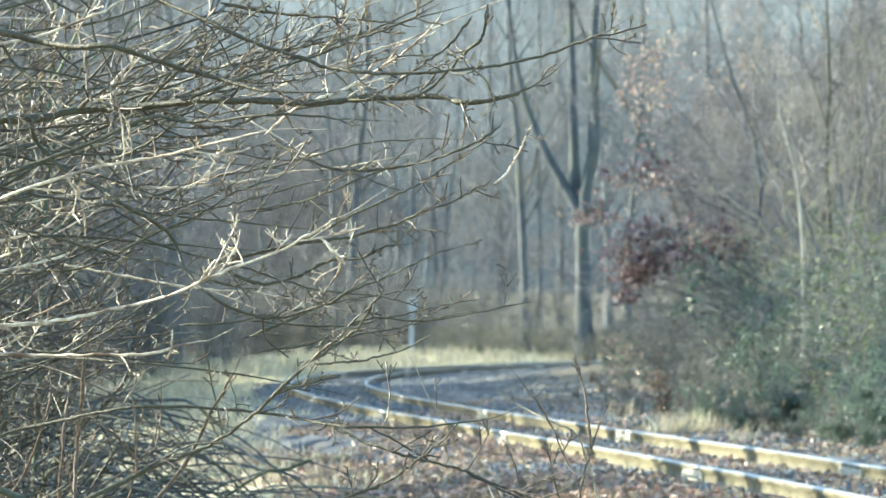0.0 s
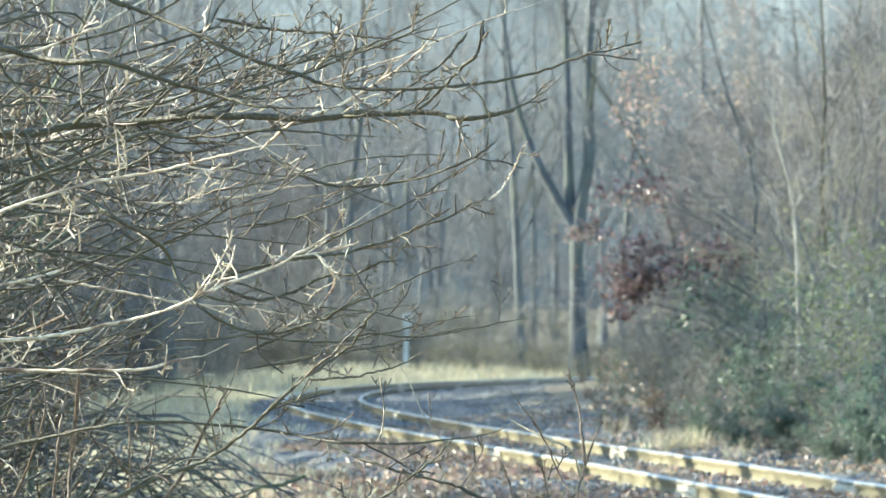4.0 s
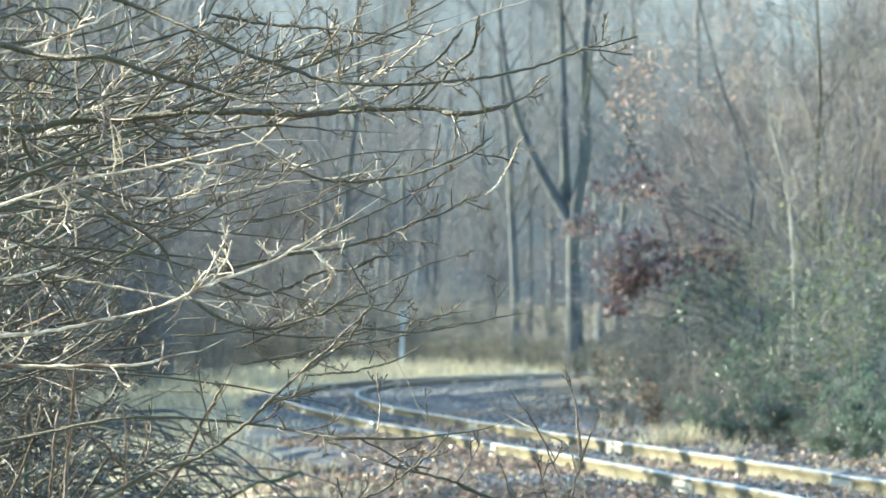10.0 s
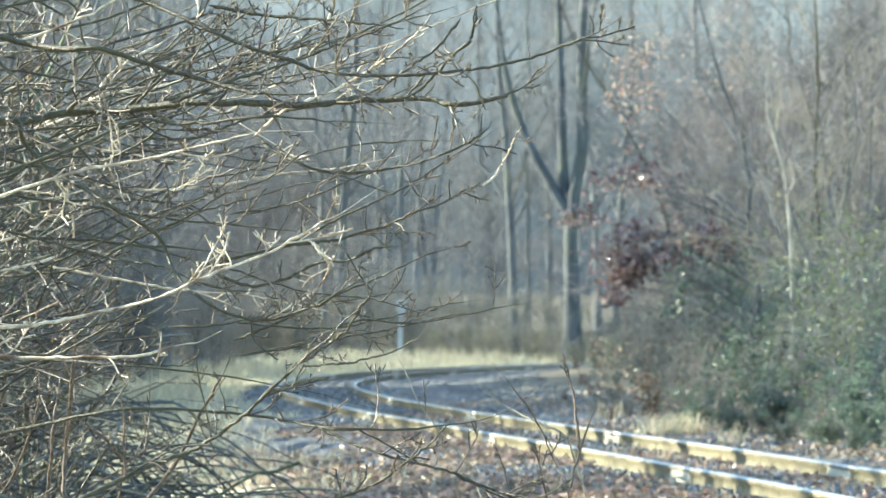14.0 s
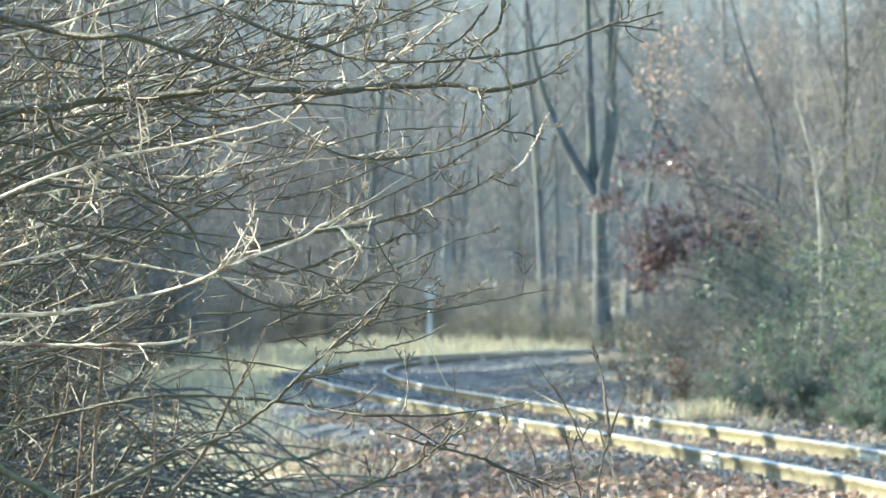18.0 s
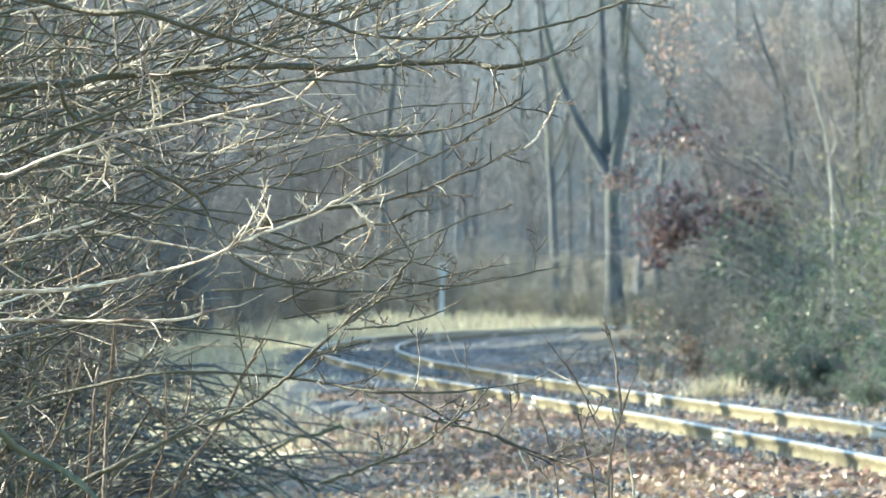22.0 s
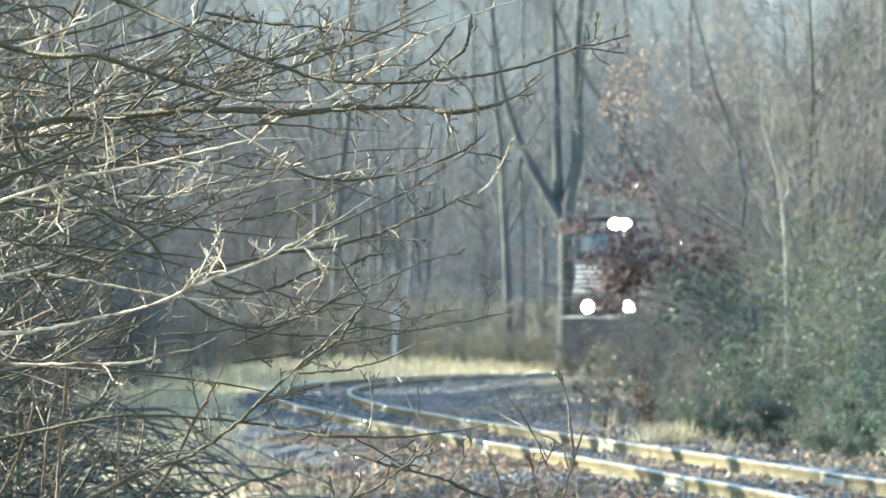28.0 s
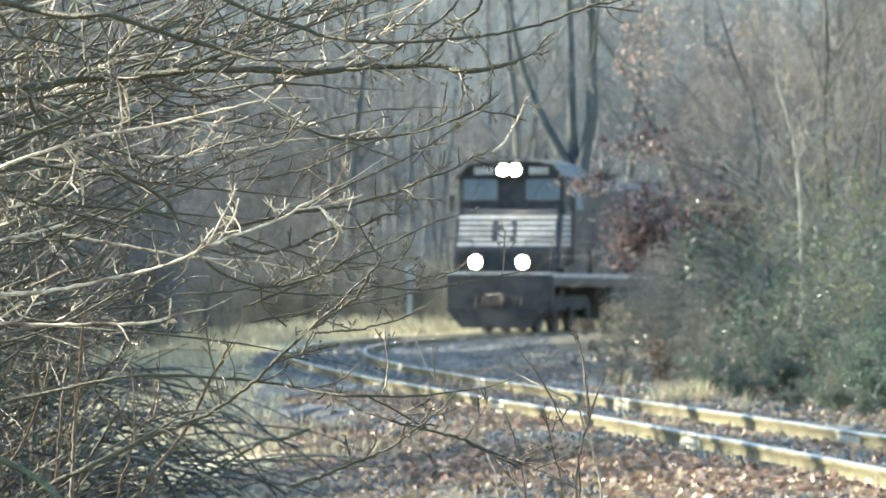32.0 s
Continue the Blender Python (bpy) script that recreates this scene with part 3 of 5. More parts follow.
def build_grass():
    g = np.random.default_rng(41)
    x, y, u = scatter(16000, 28, 150, -7.5, -2.4, g, 0.8)
    keep = g.random(len(x)) < 0.35 + 0.65 * (np.sin(x * 1.7 + y) * np.sin(y * 0.45) > -0.2)
    blades("dry_grass", x[keep], y[keep], g.uniform(0.15, 0.6, keep.sum()), g, "dry yellow winter grass along the outside of the curve", 0.014)
    x, y, u = scatter(3600, 13, 44, -6.5, -2.9, g, 0.8)
    keep = g.random(len(x)) < 0.3 + 0.7 * (np.sin(x * 2.3 + y * 0.8) + np.sin(y * 0.7) > 0.2)
    blades("straw_grass", x[keep], y[keep], g.uniform(0.1, 0.42, keep.sum()), g, "dry straw-coloured grass behind the brush pile", 0.008)
    x, y, u = scatter(58000, 10, 112, -9.0, -1.5, g, 1.0)
    keep = (u < -3.3 + np.clip((y - 55) / 15, 0, 1) * 1.5 + 0.5 * np.sin(y * 0.8) + 0.4 * np.sin(y * 2.1 + x)) & (g.random(len(x)) < 0.45 + 0.55 * (np.sin(x * 1.5 + y * 0.6) + np.sin(y * 0.5) > -0.6))
    blades("verge_grass", x[keep], y[keep], g.uniform(0.04, 0.2, keep.sum()), g, "pale straw-yellow winter grass on the verge", 0.011, VERGE)
    places = ((3.15, 55, 0.2, 260), (3.6, 51, 0.1, 30), (2.7, 62, 0.12, 30))
    x = np.concatenate([cx + g.normal(size=n) * s for cx, cy, s, n in places])
    y = np.concatenate([cy + g.normal(size=n) * s * 2.2 for cx, cy, s, n in places])
    blades("grass_tufts", x, y, g.uniform(0.12, 0.38, len(x)), g, "pale dry grass tufts at the thicket's foot", 0.008)


# ---- trees ----


def trunk_line(height, lean, g, n=12, bow=0.035):
    t = np.linspace(0, 1, n)
    drift = np.cumsum(g.normal(size=(n, 2)) * bow * height / 4, 0) * t[:, None]
    return np.stack([lean[0] * t + drift[:, 0], lean[1] * t + drift[:, 1], height * t], 1)


def make_tree(name, m, seed, height, r, label, group="", limbs=13, clean=0.35, lean=(0, 0), bark=None, stems=None, twigs=6, spread=0.33, fine=0.005):
    """A bare tree: trunk with root flare, limbs, and a crown of fine branches."""
    g = np.random.default_rng(seed)
    ob = empty(name, m, label, "tree", group)
    lines = stems or [trunk_line(height, lean, g)]
    P = np.stack([smooth_line(q, 14)[0] for q in lines])
    L = np.linalg.norm(np.diff(P, axis=1), axis=2).sum(1)
    t = np.linspace(0, 1, 14)
    R = r * (1 - 0.8 * t)[None] * np.ones((len(P), 1))
    R[0, 0] *= 1.5
    R[0, 1] *= 1.08
    R *= np.concatenate([[1.0], np.full(len(P) - 1, 0.72)])[:, None]
    V0 = tubes(P, R, 10)
    P1, R1, L1 = spawn(P, R, L, limbs, g, spread, 52, 7, clean, 0.25, 0.13, 0.42)
    P2, R2, L2 = spawn(P1, R1, L1, 6, g, 0.5, 45, 5, 0.2, 0.2, 0.16, 0.5)
    P3, R3, L3 = spawn(P2, R2, L2, twigs, g, 0.5, 42, 4, 0.15, 0.15, 0.2, 0.55)
    R2, R3 = np.maximum(R2, fine * 1.4), np.maximum(R3, fine)
    V, F = pile([V0, tubes(P1, R1, 6)])
    child("trunk", mesh_of("trunk", V, [F], bark or FAR_BARK, True), ob)
    V, F = pile([tubes(P2, R2, 4), tubes(P3, R3, 3)])
    child("crown", mesh_of("crown", V, [F], FAR_TWIG, True), ob, "crown of bare winter twigs")
    return ob


def make_shrub(name, m, seed, height, stems, label, group="", spread=0.5, leaves=None, leaf_count=0, leaf_size=0.06, category="shrub", bark=None, twigs=6, twig=None, stout=1.0):
    """A many-stemmed shrub, with leaves where it has them."""
    g = np.random.default_rng(seed)
    ob = empty(name, m, label, category, group)
    n = 7
    t = np.linspace(0, 1, n)
    a = g.uniform(0, 6.28, stems)
    h = height * g.uniform(0.55, 1.0, stems)
    out = spread * h * g.uniform(0.2, 1.0, stems)
    P = np.stack([np.cos(a)[:, None] * out[:, None] * t ** 1.5 + g.normal(size=(stems, 1)) * 0.15, np.sin(a)[:, None] * out[:, None] * t ** 1.5 + g.normal(size=(stems, 1)) * 0.15,
                  h[:, None] * t * (1.1 - 0.18 * t)], -1)
    P += np.cumsum(g.normal(size=P.shape) * 0.022 * height, 1) * t[None, :, None]
    R = (0.007 + 0.003 * h)[:, None] * (1 - 0.7 * t)[None] * stout
    P1, R1, L1 = spawn(P, R, h, 8, g, 0.42, 55, 5, 0.12, 0.05, 0.32, 0.6)
    P2, R2, L2 = spawn(P1, R1, L1, twigs, g, 0.5, 55, 4, 0.1, 0.0, 0.35, 0.6)
    R1, R2 = np.maximum(R1, 0.006), np.maximum(R2, 0.004)
    for p, r in zip(P, R):
        V, F = tubes(p[None], r[None], 6)
        child("stem", mesh_of("stem", V, [F], bark or FAR_BARK, True), ob)
    V, F = pile([tubes(P1, R1, 4), tubes(P2, R2, 3)])
    child("crown", mesh_of("crown", V, [F], twig or FAR_TWIG, True), ob, "fine bare twigs", "stuff")
    if leaves:
        tips = np.concatenate([P2.reshape(-1, 3), P1[:, 2:].reshape(-1, 3)])
        clump = np.sin(tips[:, 0] * 2.6 + seed) + np.sin(tips[:, 2] * 3.1) + np.sin(tips[:, 1] * 2.2 + 1) > -0.2
        tips = tips[clump]
        C = tips[g.integers(0, len(tips), leaf_count)] + g.normal(size=(leaf_count, 3)) * 0.07
        child("foliage", leaf_mesh("foliage", C, leaf_size, g, leaves, 0.4, 0.3), ob, "", "stuff")
    return ob


def stand(x, y, turn=0.0, size=1.0, sink=0.06):
    """A pose on the ground."""
    return Matrix.LocRotScale((x, y, float(ground_z(x, y)[0]) - sink), Euler((0, 0, turn)), (size, size, size))


def put_copy(ob, x, y, turn, size):
    m = stand(x, y, turn, 1.0)
    c = copy_thing(ob, m)
    c.scale = (size, size, size)
    return c


def build_woods():
    g = np.random.default_rng(51)
    protos = []
    for i, (h, r, limbs, clean, lean) in enumerate(((19, 0.20, 16, 0.25, (0.4, 0)), (17, 0.13, 16, 0.2, (-0.9, 0)), (15, 0.09, 16, 0.1, (1.3, 0.3)), (21, 0.26, 16, 0.3, (0, 0.5)),
                                                    (12, 0.06, 16, 0.06, (-1.2, 0)), (9, 0.045, 18, 0.04, (0.9, 0.2)))):
        x, y = ((-9.0, 172), (-3.2, 166), (0.4, 171), (-16.0, 176), (2.9, 166), (-5.5, 162))[i]
        protos.append(make_tree(("bare_tree", "bare_tree", "young_tree", "bare_tree", "young_tree", "understorey_tree")[i], stand(x, y), 100 + i, h, r, ("tall bare grey tree in the winter wood", "slim bare tree in the winter wood", "leaning bare tree in the winter wood",
                      "stout bare grey tree in the winter wood", "young bare tree at the wood's edge", "small bare understorey tree")[i], "winter wood", limbs, clean, lean, twigs=9))
    # trunks that stand out, by place
    for k, x, y, size in ((0, -2.6, 158, 0.95), (0, 3.5, 158, 0.9), (1, 4.4, 175, 1.0), (2, 0.5, 182, 1.1),
                          (2, -8.8, 150, 1.0), (0, -12.5, 150, 1.0), (0, 7.8, 175, 0.9)):
        put_copy(protos[k], x, y, g.uniform(0, 6.28), size)
    done = 0
    while done < 190:
        y = g.uniform(152, 285) if done < 105 else g.uniform(78, 150)
        x = g.uniform(-0.125, 0.125) * y if done < 105 else g.uniform(-0.17, -0.055) * y
        u, s = offset_of(x, y)
        if u[0] > -8.0 or (done >= 105 and y < 100 and x > -0.092 * y):
            if not (u[0] > 6 and y > 165):
                continue
        put_copy(protos[(2, 4, 5, 4, 5, 1, 5, 4, 0)[done % 9]], x, y, g.uniform(0, 6.28), g.uniform(0.8, 1.2))
        done += 1
    # the wood beside the line, out of view on the sun's side
    dense = [make_tree("tall_tree", stand(x, y), 130 + k, h, r, "dense tall bare tree on the sunny side of the line", "winter wood", 22, 0.12, (0.5, 0), twigs=14, spread=0.36, fine=0.012)
             for k, (x, y, h, r) in enumerate(((-22, 92, 19, 0.22), (-26, 118, 17, 0.18)))]
    for count, ya, yb, near, far in ((18, 25, 72, 10, 30), (46, 70, 150, 9, 30), (40, 150, 240, 18, 42)):
        for i in range(count):
            y = g.uniform(ya, yb)
            x = -0.125 * y - g.uniform(near, far)
            put_copy(protos[int(g.integers(0, 6))] if ya < 50 else dense[i % 2], x, y, g.uniform(0, 6.28), g.uniform(0.85, 1.15))
    for x, y in ((-12.5, 60), (-13.0, 64), (-12.2, 68), (-13.6, 72), (-13.2, 76), (-14.2, 80), (-14.0, 84), (-15.2, 90), (-15.4, 96)):
        put_copy(dense[int(y) % 2], x, y, g.uniform(0, 6.28), g.uniform(0.8, 0.95))
    # stout high-crowned trees whose trunks shade the near rails in bars
    stout = make_tree("stout_tree", stand(-9.2, 39.0), 141, 20, 0.42, "stout high-crowned bare tree beside the line", "winter wood", 8, 0.75, (0.3, 0), twigs=5, spread=0.2)
    for x, y, size in ((-10.2, 36.6, 0.8), (-8.6, 40.4, 0.7), (-9.9, 43.0, 1.1), (-9.4, 47.4, 0.9), (-10.2, 50.4, 0.9), (-10.0, 53.6, 1.0), (-11.0, 55.6, 1.1), (-9.8, 57.4, 1.0)):
        put_copy(stout, x, y, g.uniform(0, 6.28), size)
    # inside of the curve, right of the line
    done = 0
    while done < 40:
        y = g.uniform(66, 150)
        x = g.uniform(0.05, 0.125) * y
        u, s = offset_of(x, y)
        if u[0] < 4.5 or x < 0.06 * y:
            continue
        put_copy(protos[(4, 5, 5, 5, 5)[done % 5]], x, y, g.uniform(0, 6.28), g.uniform(0.6, 0.95))
        done += 1


def build_understorey():
    g = np.random.default_rng(61)
    protos = [make_shrub("bare_shrub", stand(*xy), 200 + i, h, n, "bare twiggy brown shrub at the wood's edge", "wood edge shrubs", sp, twig=BRUSH_TWIG, twigs=8)
              for i, (xy, h, n, sp) in enumerate((((-6, 158), 3.2, 14, 0.6), ((1.5, 160), 2.4, 16, 0.8), ((5, 163), 4.2, 12, 0.5)))]
    done = 0
    while done < 150:
        if done < 75:
            y = g.uniform(147, 165) if done < 45 else g.uniform(160, 235)
            x = g.uniform(-0.115, 0.10) * y
        else:
            y = g.uniform(62, 146)
            x = g.uniform(-0.115, -0.04) * y
        u, s = offset_of(x, y)
        if u[0] > -6.5 or (y < 100 and x > -0.075 * y):
            continue
        put_copy(protos[int(g.integers(0, 3))], x, y, g.uniform(0, 6.28), g.uniform(0.7, 1.25))
        done += 1
    scrub = make_shrub("wood_edge_scrub", stand(2.2, 158), 205, 2.6, 5, "soft olive-tan scrub in front of the winter wood", "wood edge shrubs", 0.9, SCRUB, 300, 0.05, twig=BRUSH_TWIG, twigs=22)
    for k in range(44):
        x, y = -9 + 17 * (k % 22) / 22 + g.uniform(-0.4, 0.4), (153 if k < 22 else 161) + g.uniform(-2.5, 3)
        put_copy(scrub, x, y, g.uniform(0, 6.28), g.uniform(0.6, 1.15))
    # thicket right of the line
    done = 0
    tall = [make_shrub("bare_thicket", stand(*xy), 220 + i, h, n, "tall grey thicket of bare stems beside the track", "thicket beside the track", sp, twigs=14, bark=FAR_BARK, twig=FAR_TWIG)
            for i, (xy, h, n, sp) in enumerate((((6.4, 74), 6.5, 9, 0.8), ((8.6, 92), 7.5, 9, 0.7)))]
    for _ in range(26):
        y = g.uniform(58, 125)
        x = -g.uniform(0.062, 0.115) * y
        if offset_of(x, y)[0][0] < -6.0:
            put_copy(tall[int(g.integers(0, 2))], x, y, g.uniform(0, 6.28), g.uniform(0.8, 1.3))
    while done < 84:
        y = g.uniform(78, 135) if done < 24 else g.uniform(50, 135)
        x = g.uniform(0.04, 0.122) * y
        u, s = offset_of(x, y)
        if u[0] < 2.9 or x < (0.061 * y + 0.6 if done < 24 else 0.041 * y + 0.5):
            continue
        ob = tall[done % 2] if done < 24 else protos[done % 3]
        put_copy(ob, x, y, g.uniform(0, 6.28), g.uniform(0.7, 1.15) if done < 24 else g.uniform(0.2, 0.42))
        done += 1
    veil = make_shrub("twig_thicket", stand(8.2, 96), 226, 8.0, 5, "dense mauve-brown veil of fine bare branches", "thicket beside the track", 0.55, twigs=34, bark=FAR_BARK, stout=0.4, twig=WARM_TWIG)
    for k in range(30):
        y = 84 + 40 * ((k * 0.618) % 1)
        x = (0.058 + 0.064 * ((k * 0.381) % 1)) * y + 0.7
        put_copy(veil, x, y, g.uniform(0, 6.28), g.uniform(0.95, 1.55))
    deep = make_shrub("wood_thicket", stand(-4.0, 172), 227, 11.0, 5, "deep grey thicket of bare saplings in the wood", "winter wood", 0.4, twigs=34, bark=FAR_BARK, stout=0.7, twig=FAR_TWIG)
    for k in range(26):
        y = 164 + 40 * ((k * 0.618) % 1)
        put_copy(deep, (-0.112 + 0.105 * ((k * 0.381) % 1)) * y, y, g.uniform(0, 6.28), g.uniform(0.8, 1.25))
    for s in np.linspace(12, 62, 34):
        x, y, _ = on_line(s + g.normal() * 0.5, g.uniform(2.5, 3.6))
        if x > 0.043 * y:
            put_copy(protos[int(g.integers(0, 3))], float(x), float(y), g.uniform(0, 6.28), g.uniform(0.1, 0.2))


def build_evergreens():
    g = np.random.default_rng(71)
    a = make_shrub("evergreen_shrub", stand(5.0, 66), 301, 2.3, 16, "green vine-covered shrub beside the track", "green shrubs beside the track", 0.8, GREEN, 2600, 0.05, twig=BRUSH_TWIG)
    b = make_shrub("evergreen_shrub", stand(6.6, 72), 302, 3.4, 14, "green vine-covered shrub beside the track", "green shrubs beside the track", 0.7, GREEN, 2300, 0.05, twig=BRUSH_TWIG)
    c = make_shrub("vine_tangle", stand(6.0, 60), 303, 3.6, 9, "yellow-green sunlit vine tangle on bare stems", "green shrubs beside the track", 0.5, YELLOW_GREEN, 520, 0.05)
    for k, x, y, s in ((0, 5.5, 70, 0.75), (1, 5.6, 80, 0.9), (0, 5.7, 61, 0.8), (1, 7.0, 66, 0.8), (0, 7.4, 104, 0.8), (1, 7.6, 88, 1.0),
                       (2, 6.9, 70, 0.9), (2, 5.2, 76, 0.8), (0, 4.6, 57, 0.55), (0, 5.3, 52, 0.6), (0, 4.9, 62, 0.7), (1, 6.0, 57, 0.65),
                       (1, 5.7, 73, 0.7), (0, 6.2, 54, 0.6), (1, 6.6, 62, 0.8), (2, 6.3, 58, 0.8), (2, 5.15, 55, 0.75), (2, 5.35, 58, 0.7), (2, 6.1, 64, 0.85), (2, 4.95, 52.5, 0.6), (2, 6.6, 68, 0.9), (2, 5.5, 60, 0.8), (1, 6.9, 92, 0.9), (0, 6.6, 78, 0.9),
                       (0, 4.55, 56, 0.62), (0, 4.85, 48, 0.4), (0, 4.4, 54, 0.4), (0, 4.95, 51, 0.5), (0, 4.15, 59, 0.38), (0, 5.1, 46, 0.45)):
        put_copy((a, b, c)[k], x, y, g.uniform(0, 6.28), s)
    # unseen evergreen shrubs, added to shade the overhanging tree's foot
    for x, y, s in ((-4.5, 11, 1.1), (-4.4, 13.5, 1.2), (-4.7, 16, 1.15), (-4.6, 18.5, 1.25), (-4.9, 21, 1.2), (-5.2, 23.5, 1.3), (-5.4, 26, 1.25), (-5.8, 28.5, 1.3)):
        put_copy(a, x, y, g.uniform(0, 6.28), s)
    # grey bare brush at the bend's inner edge
    grey = make_shrub("grey_brush", stand(3.9, 80), 306, 2.0, 5, "soft grey-brown bare brush at the bend's inner edge", "green shrubs beside the track", 0.75, SCRUB, 90, 0.04, twig=BRUSH_TWIG, twigs=22)
    for x, y, s in ((4.3, 84, 0.85), (4.75, 90, 1.0), (5.3, 98, 1.1), (3.75, 72, 0.6), (4.3, 76, 0.9), (3.6, 66, 0.5), (4.0, 62, 0.6), (5.8, 108, 1.1), (4.9, 82, 1.1), (4.4, 69, 0.8), (6.3, 116, 1.1)):
        put_copy(grey, x, y, g.uniform(0, 6.28), s)
    # russet brush on the inside of the bend
    low = make_shrub("low_brush", stand(3.2, 60), 305, 0.9, 3, "low reddish-brown leafy brush beside the ballast", "green shrubs beside the track", 1.0, LITTER, 160, 0.03, twig=STEM_BARK, twigs=12)
    for i, s in enumerate(np.linspace(20, 78, 26)):
        x, y, _ = on_line(s + g.normal() * 0.6, (3.0, 3.6, 4.3)[i % 3] + g.uniform(-0.2, 0.3) + 0.012 * s)
        if x > 0.033 * y:
            put_copy(low, float(x), float(y), g.uniform(0, 6.28), g.uniform(0.25, 0.5))
    for i, s in enumerate(np.linspace(2, 40, 22)):
        x, y, _ = on_line(s + g.normal() * 0.5, (2.3, 2.9, 3.6)[i % 3] + g.uniform(-0.15, 0.3))
        if x > 0.04 * y:
            put_copy(low, float(x), float(y), g.uniform(0, 6.28), g.uniform(0.25, 0.55))
    # low growth along the foot of the thicket
    for i, s in enumerate(np.linspace(9, 25, 10)):
        x, y, _ = on_line(s + g.normal() * 0.6, g.uniform(2.4, 3.1))
        put_copy(a, float(x), float(y), g.uniform(0, 6.28), g.uniform(0.17, 0.3))
    # pale straw twig colour here stands in for sunlight on the branches
    make_shrub("bare_thicket", stand(5.75, 62), 231, 6.2, 8, "tall thicket of pale sunlit stems beside the track", "thicket beside the track", 0.5, bark=FAR_BARK, twigs=10, twig=REED)


def cluster(g, centre, spread, n):
    return np.asarray(centre) + g.normal(size=(n, 3)) * np.asarray(spread)


def build_special_trees():
    # the forked tree behind the far end of the curve
    y = 153.0
    z0 = float(ground_z(5.4, y)[0])
    ob = make_tree("forked_tree", pose(5.4, y, z0 - 0.1), 401, 20, 0.30, "large forked bare tree behind the curve", bark=DEEP_BARK, limbs=9, clean=0.45,
                   stems=[[(0, 0, 0), (-0.05, 0, 2.6), (-0.1, 0, 5.4), (0.2, 0, 6.3), (0.3, 0, 8.0), (0.25, 0, 10.5), (0.4, 0, 14), (0.5, 0, 19)],
                          [(-0.05, 0, 4.5), (-0.2, 0.05, 5.2), (-0.7, 0.2, 6.1), (-1.3, 0.3, 7.2), (-1.8, 0.4, 8.3), (-2.3, 0.6, 10.0), (-2.7, 0.8, 13)],
                          [(-0.08, 0.05, 4.4), (-0.15, 0.1, 5.2), (-0.35, 0.4, 6.6), (-0.4, 0.6, 9.0), (-0.5, 0.9, 12), (-0.6, 1.0, 17)]])
    # slim pale-barked tree among the thicket
    make_tree("pale_tree", stand(5.0, 60, 0, 1.03), 402, 7, 0.034, "slender pale-barked bare tree in the thicket", bark=BIRCH, limbs=7, clean=0.5, twigs=7, spread=0.3,
              stems=[[(0, 0, 0), (0.02, 0, 1.2), (0.0, 0, 2.2), (-0.09, 0, 3.1), (-0.29, 0, 3.75), (-0.33, 0, 4.1), (-0.30, 0, 4.5)]])
    make_tree("leaning_tree", stand(5.6, 95), 403, 9, 0.06, "thin leaning dark tree in the thicket", bark=BARK, limbs=8, clean=0.3, stems=[[(0.2, 0, 0), (-0.1, 0, 2.5), (-0.6, 0, 4.2), (-1.5, 0, 5.9), (-2.2, 0, 7.0), (-2.8, 0, 8.6)]])
    make_tree("dark_tree", stand(6.25, 70), 404, 9, 0.042, "dark-barked bare tree deep in the thicket", bark=BARK, limbs=12, clean=0.25, stems=[[(0.1, 0, 0), (0.05, 0, 2.2), (-0.05, 0, 3.6), (0.0, 0, 5.0), (-0.2, 0, 8.8)]])
    make_tree("dark_tree", stand(6.95, 76), 405, 8, 0.06, "dark-barked bare tree deep in the thicket", bark=BARK, limbs=12, clean=0.2, stems=[[(0, 0, 0), (0.1, 0, 2.0), (0.35, 0, 3.6), (0.3, 0, 5.5), (0.6, 0, 8)]])
    # russet oak: limbs reach out over the track's edge
    g = np.random.default_rng(81)
    y = 84.0
    z0 = float(ground_z(6.15, y)[0])
    oak = empty("russet_oak", Matrix.LocRotScale((5.28, 70.0, 1.389 + (z0 - 1.439) * 0.833), Euler((0, 0, 0)), (0.833, 0.833, 0.833)), "young oak holding dead russet leaves beside the track", "tree")
    spots = [((-2.55, 0, 1.62), 0.13, 50), ((-2.5, 0.1, 1.95), 0.2, 110), ((-2.3, 0.1, 2.1), 0.2, 80), ((-2.6, 0, 2.4), 0.24, 120), ((-2.2, 0.1, 2.35), 0.25, 120), ((-1.9, -0.1, 2.45), 0.25, 90), ((-2.25, 0, 2.85), 0.26, 130),
             ((-1.5, -0.4, 2.45), 0.25, 110), ((-1.07, -0.5, 2.8), 0.26, 170), ((-0.7, -0.5, 2.65), 0.24, 120), ((-2.75, 0.1, 3.85), 0.22, 40), ((-2.2, 0, 4.1), 0.3, 60), ((-1.9, 0.2, 3.9), 0.25, 40), ((-3.2, 0.1, 3.2), 0.22, 50)]
    stems = [[(0, 0, -0.7), (0.1, 0, 1.5), (-0.15, 0, 3), (-0.1, 0, 4.2), (-0.6, 0, 5.6), (-1.1, 0, 7.4), (-1.3, 0, 9)]] + [[(0, 0, max(0.6, c[2] - 1.0)), (c[0] * 0.5, c[1] * 0.5, c[2] - 0.35), c] for c, _, _ in spots]
    P = np.stack([smooth_line(q, 12)[0] for q in stems])
    L = np.linalg.norm(np.diff(P, axis=1), axis=2).sum(1)
    R = np.linspace(1, 0.2, 12)[None] * np.concatenate([[0.05], np.full(len(stems) - 1, 0.025)])[:, None]
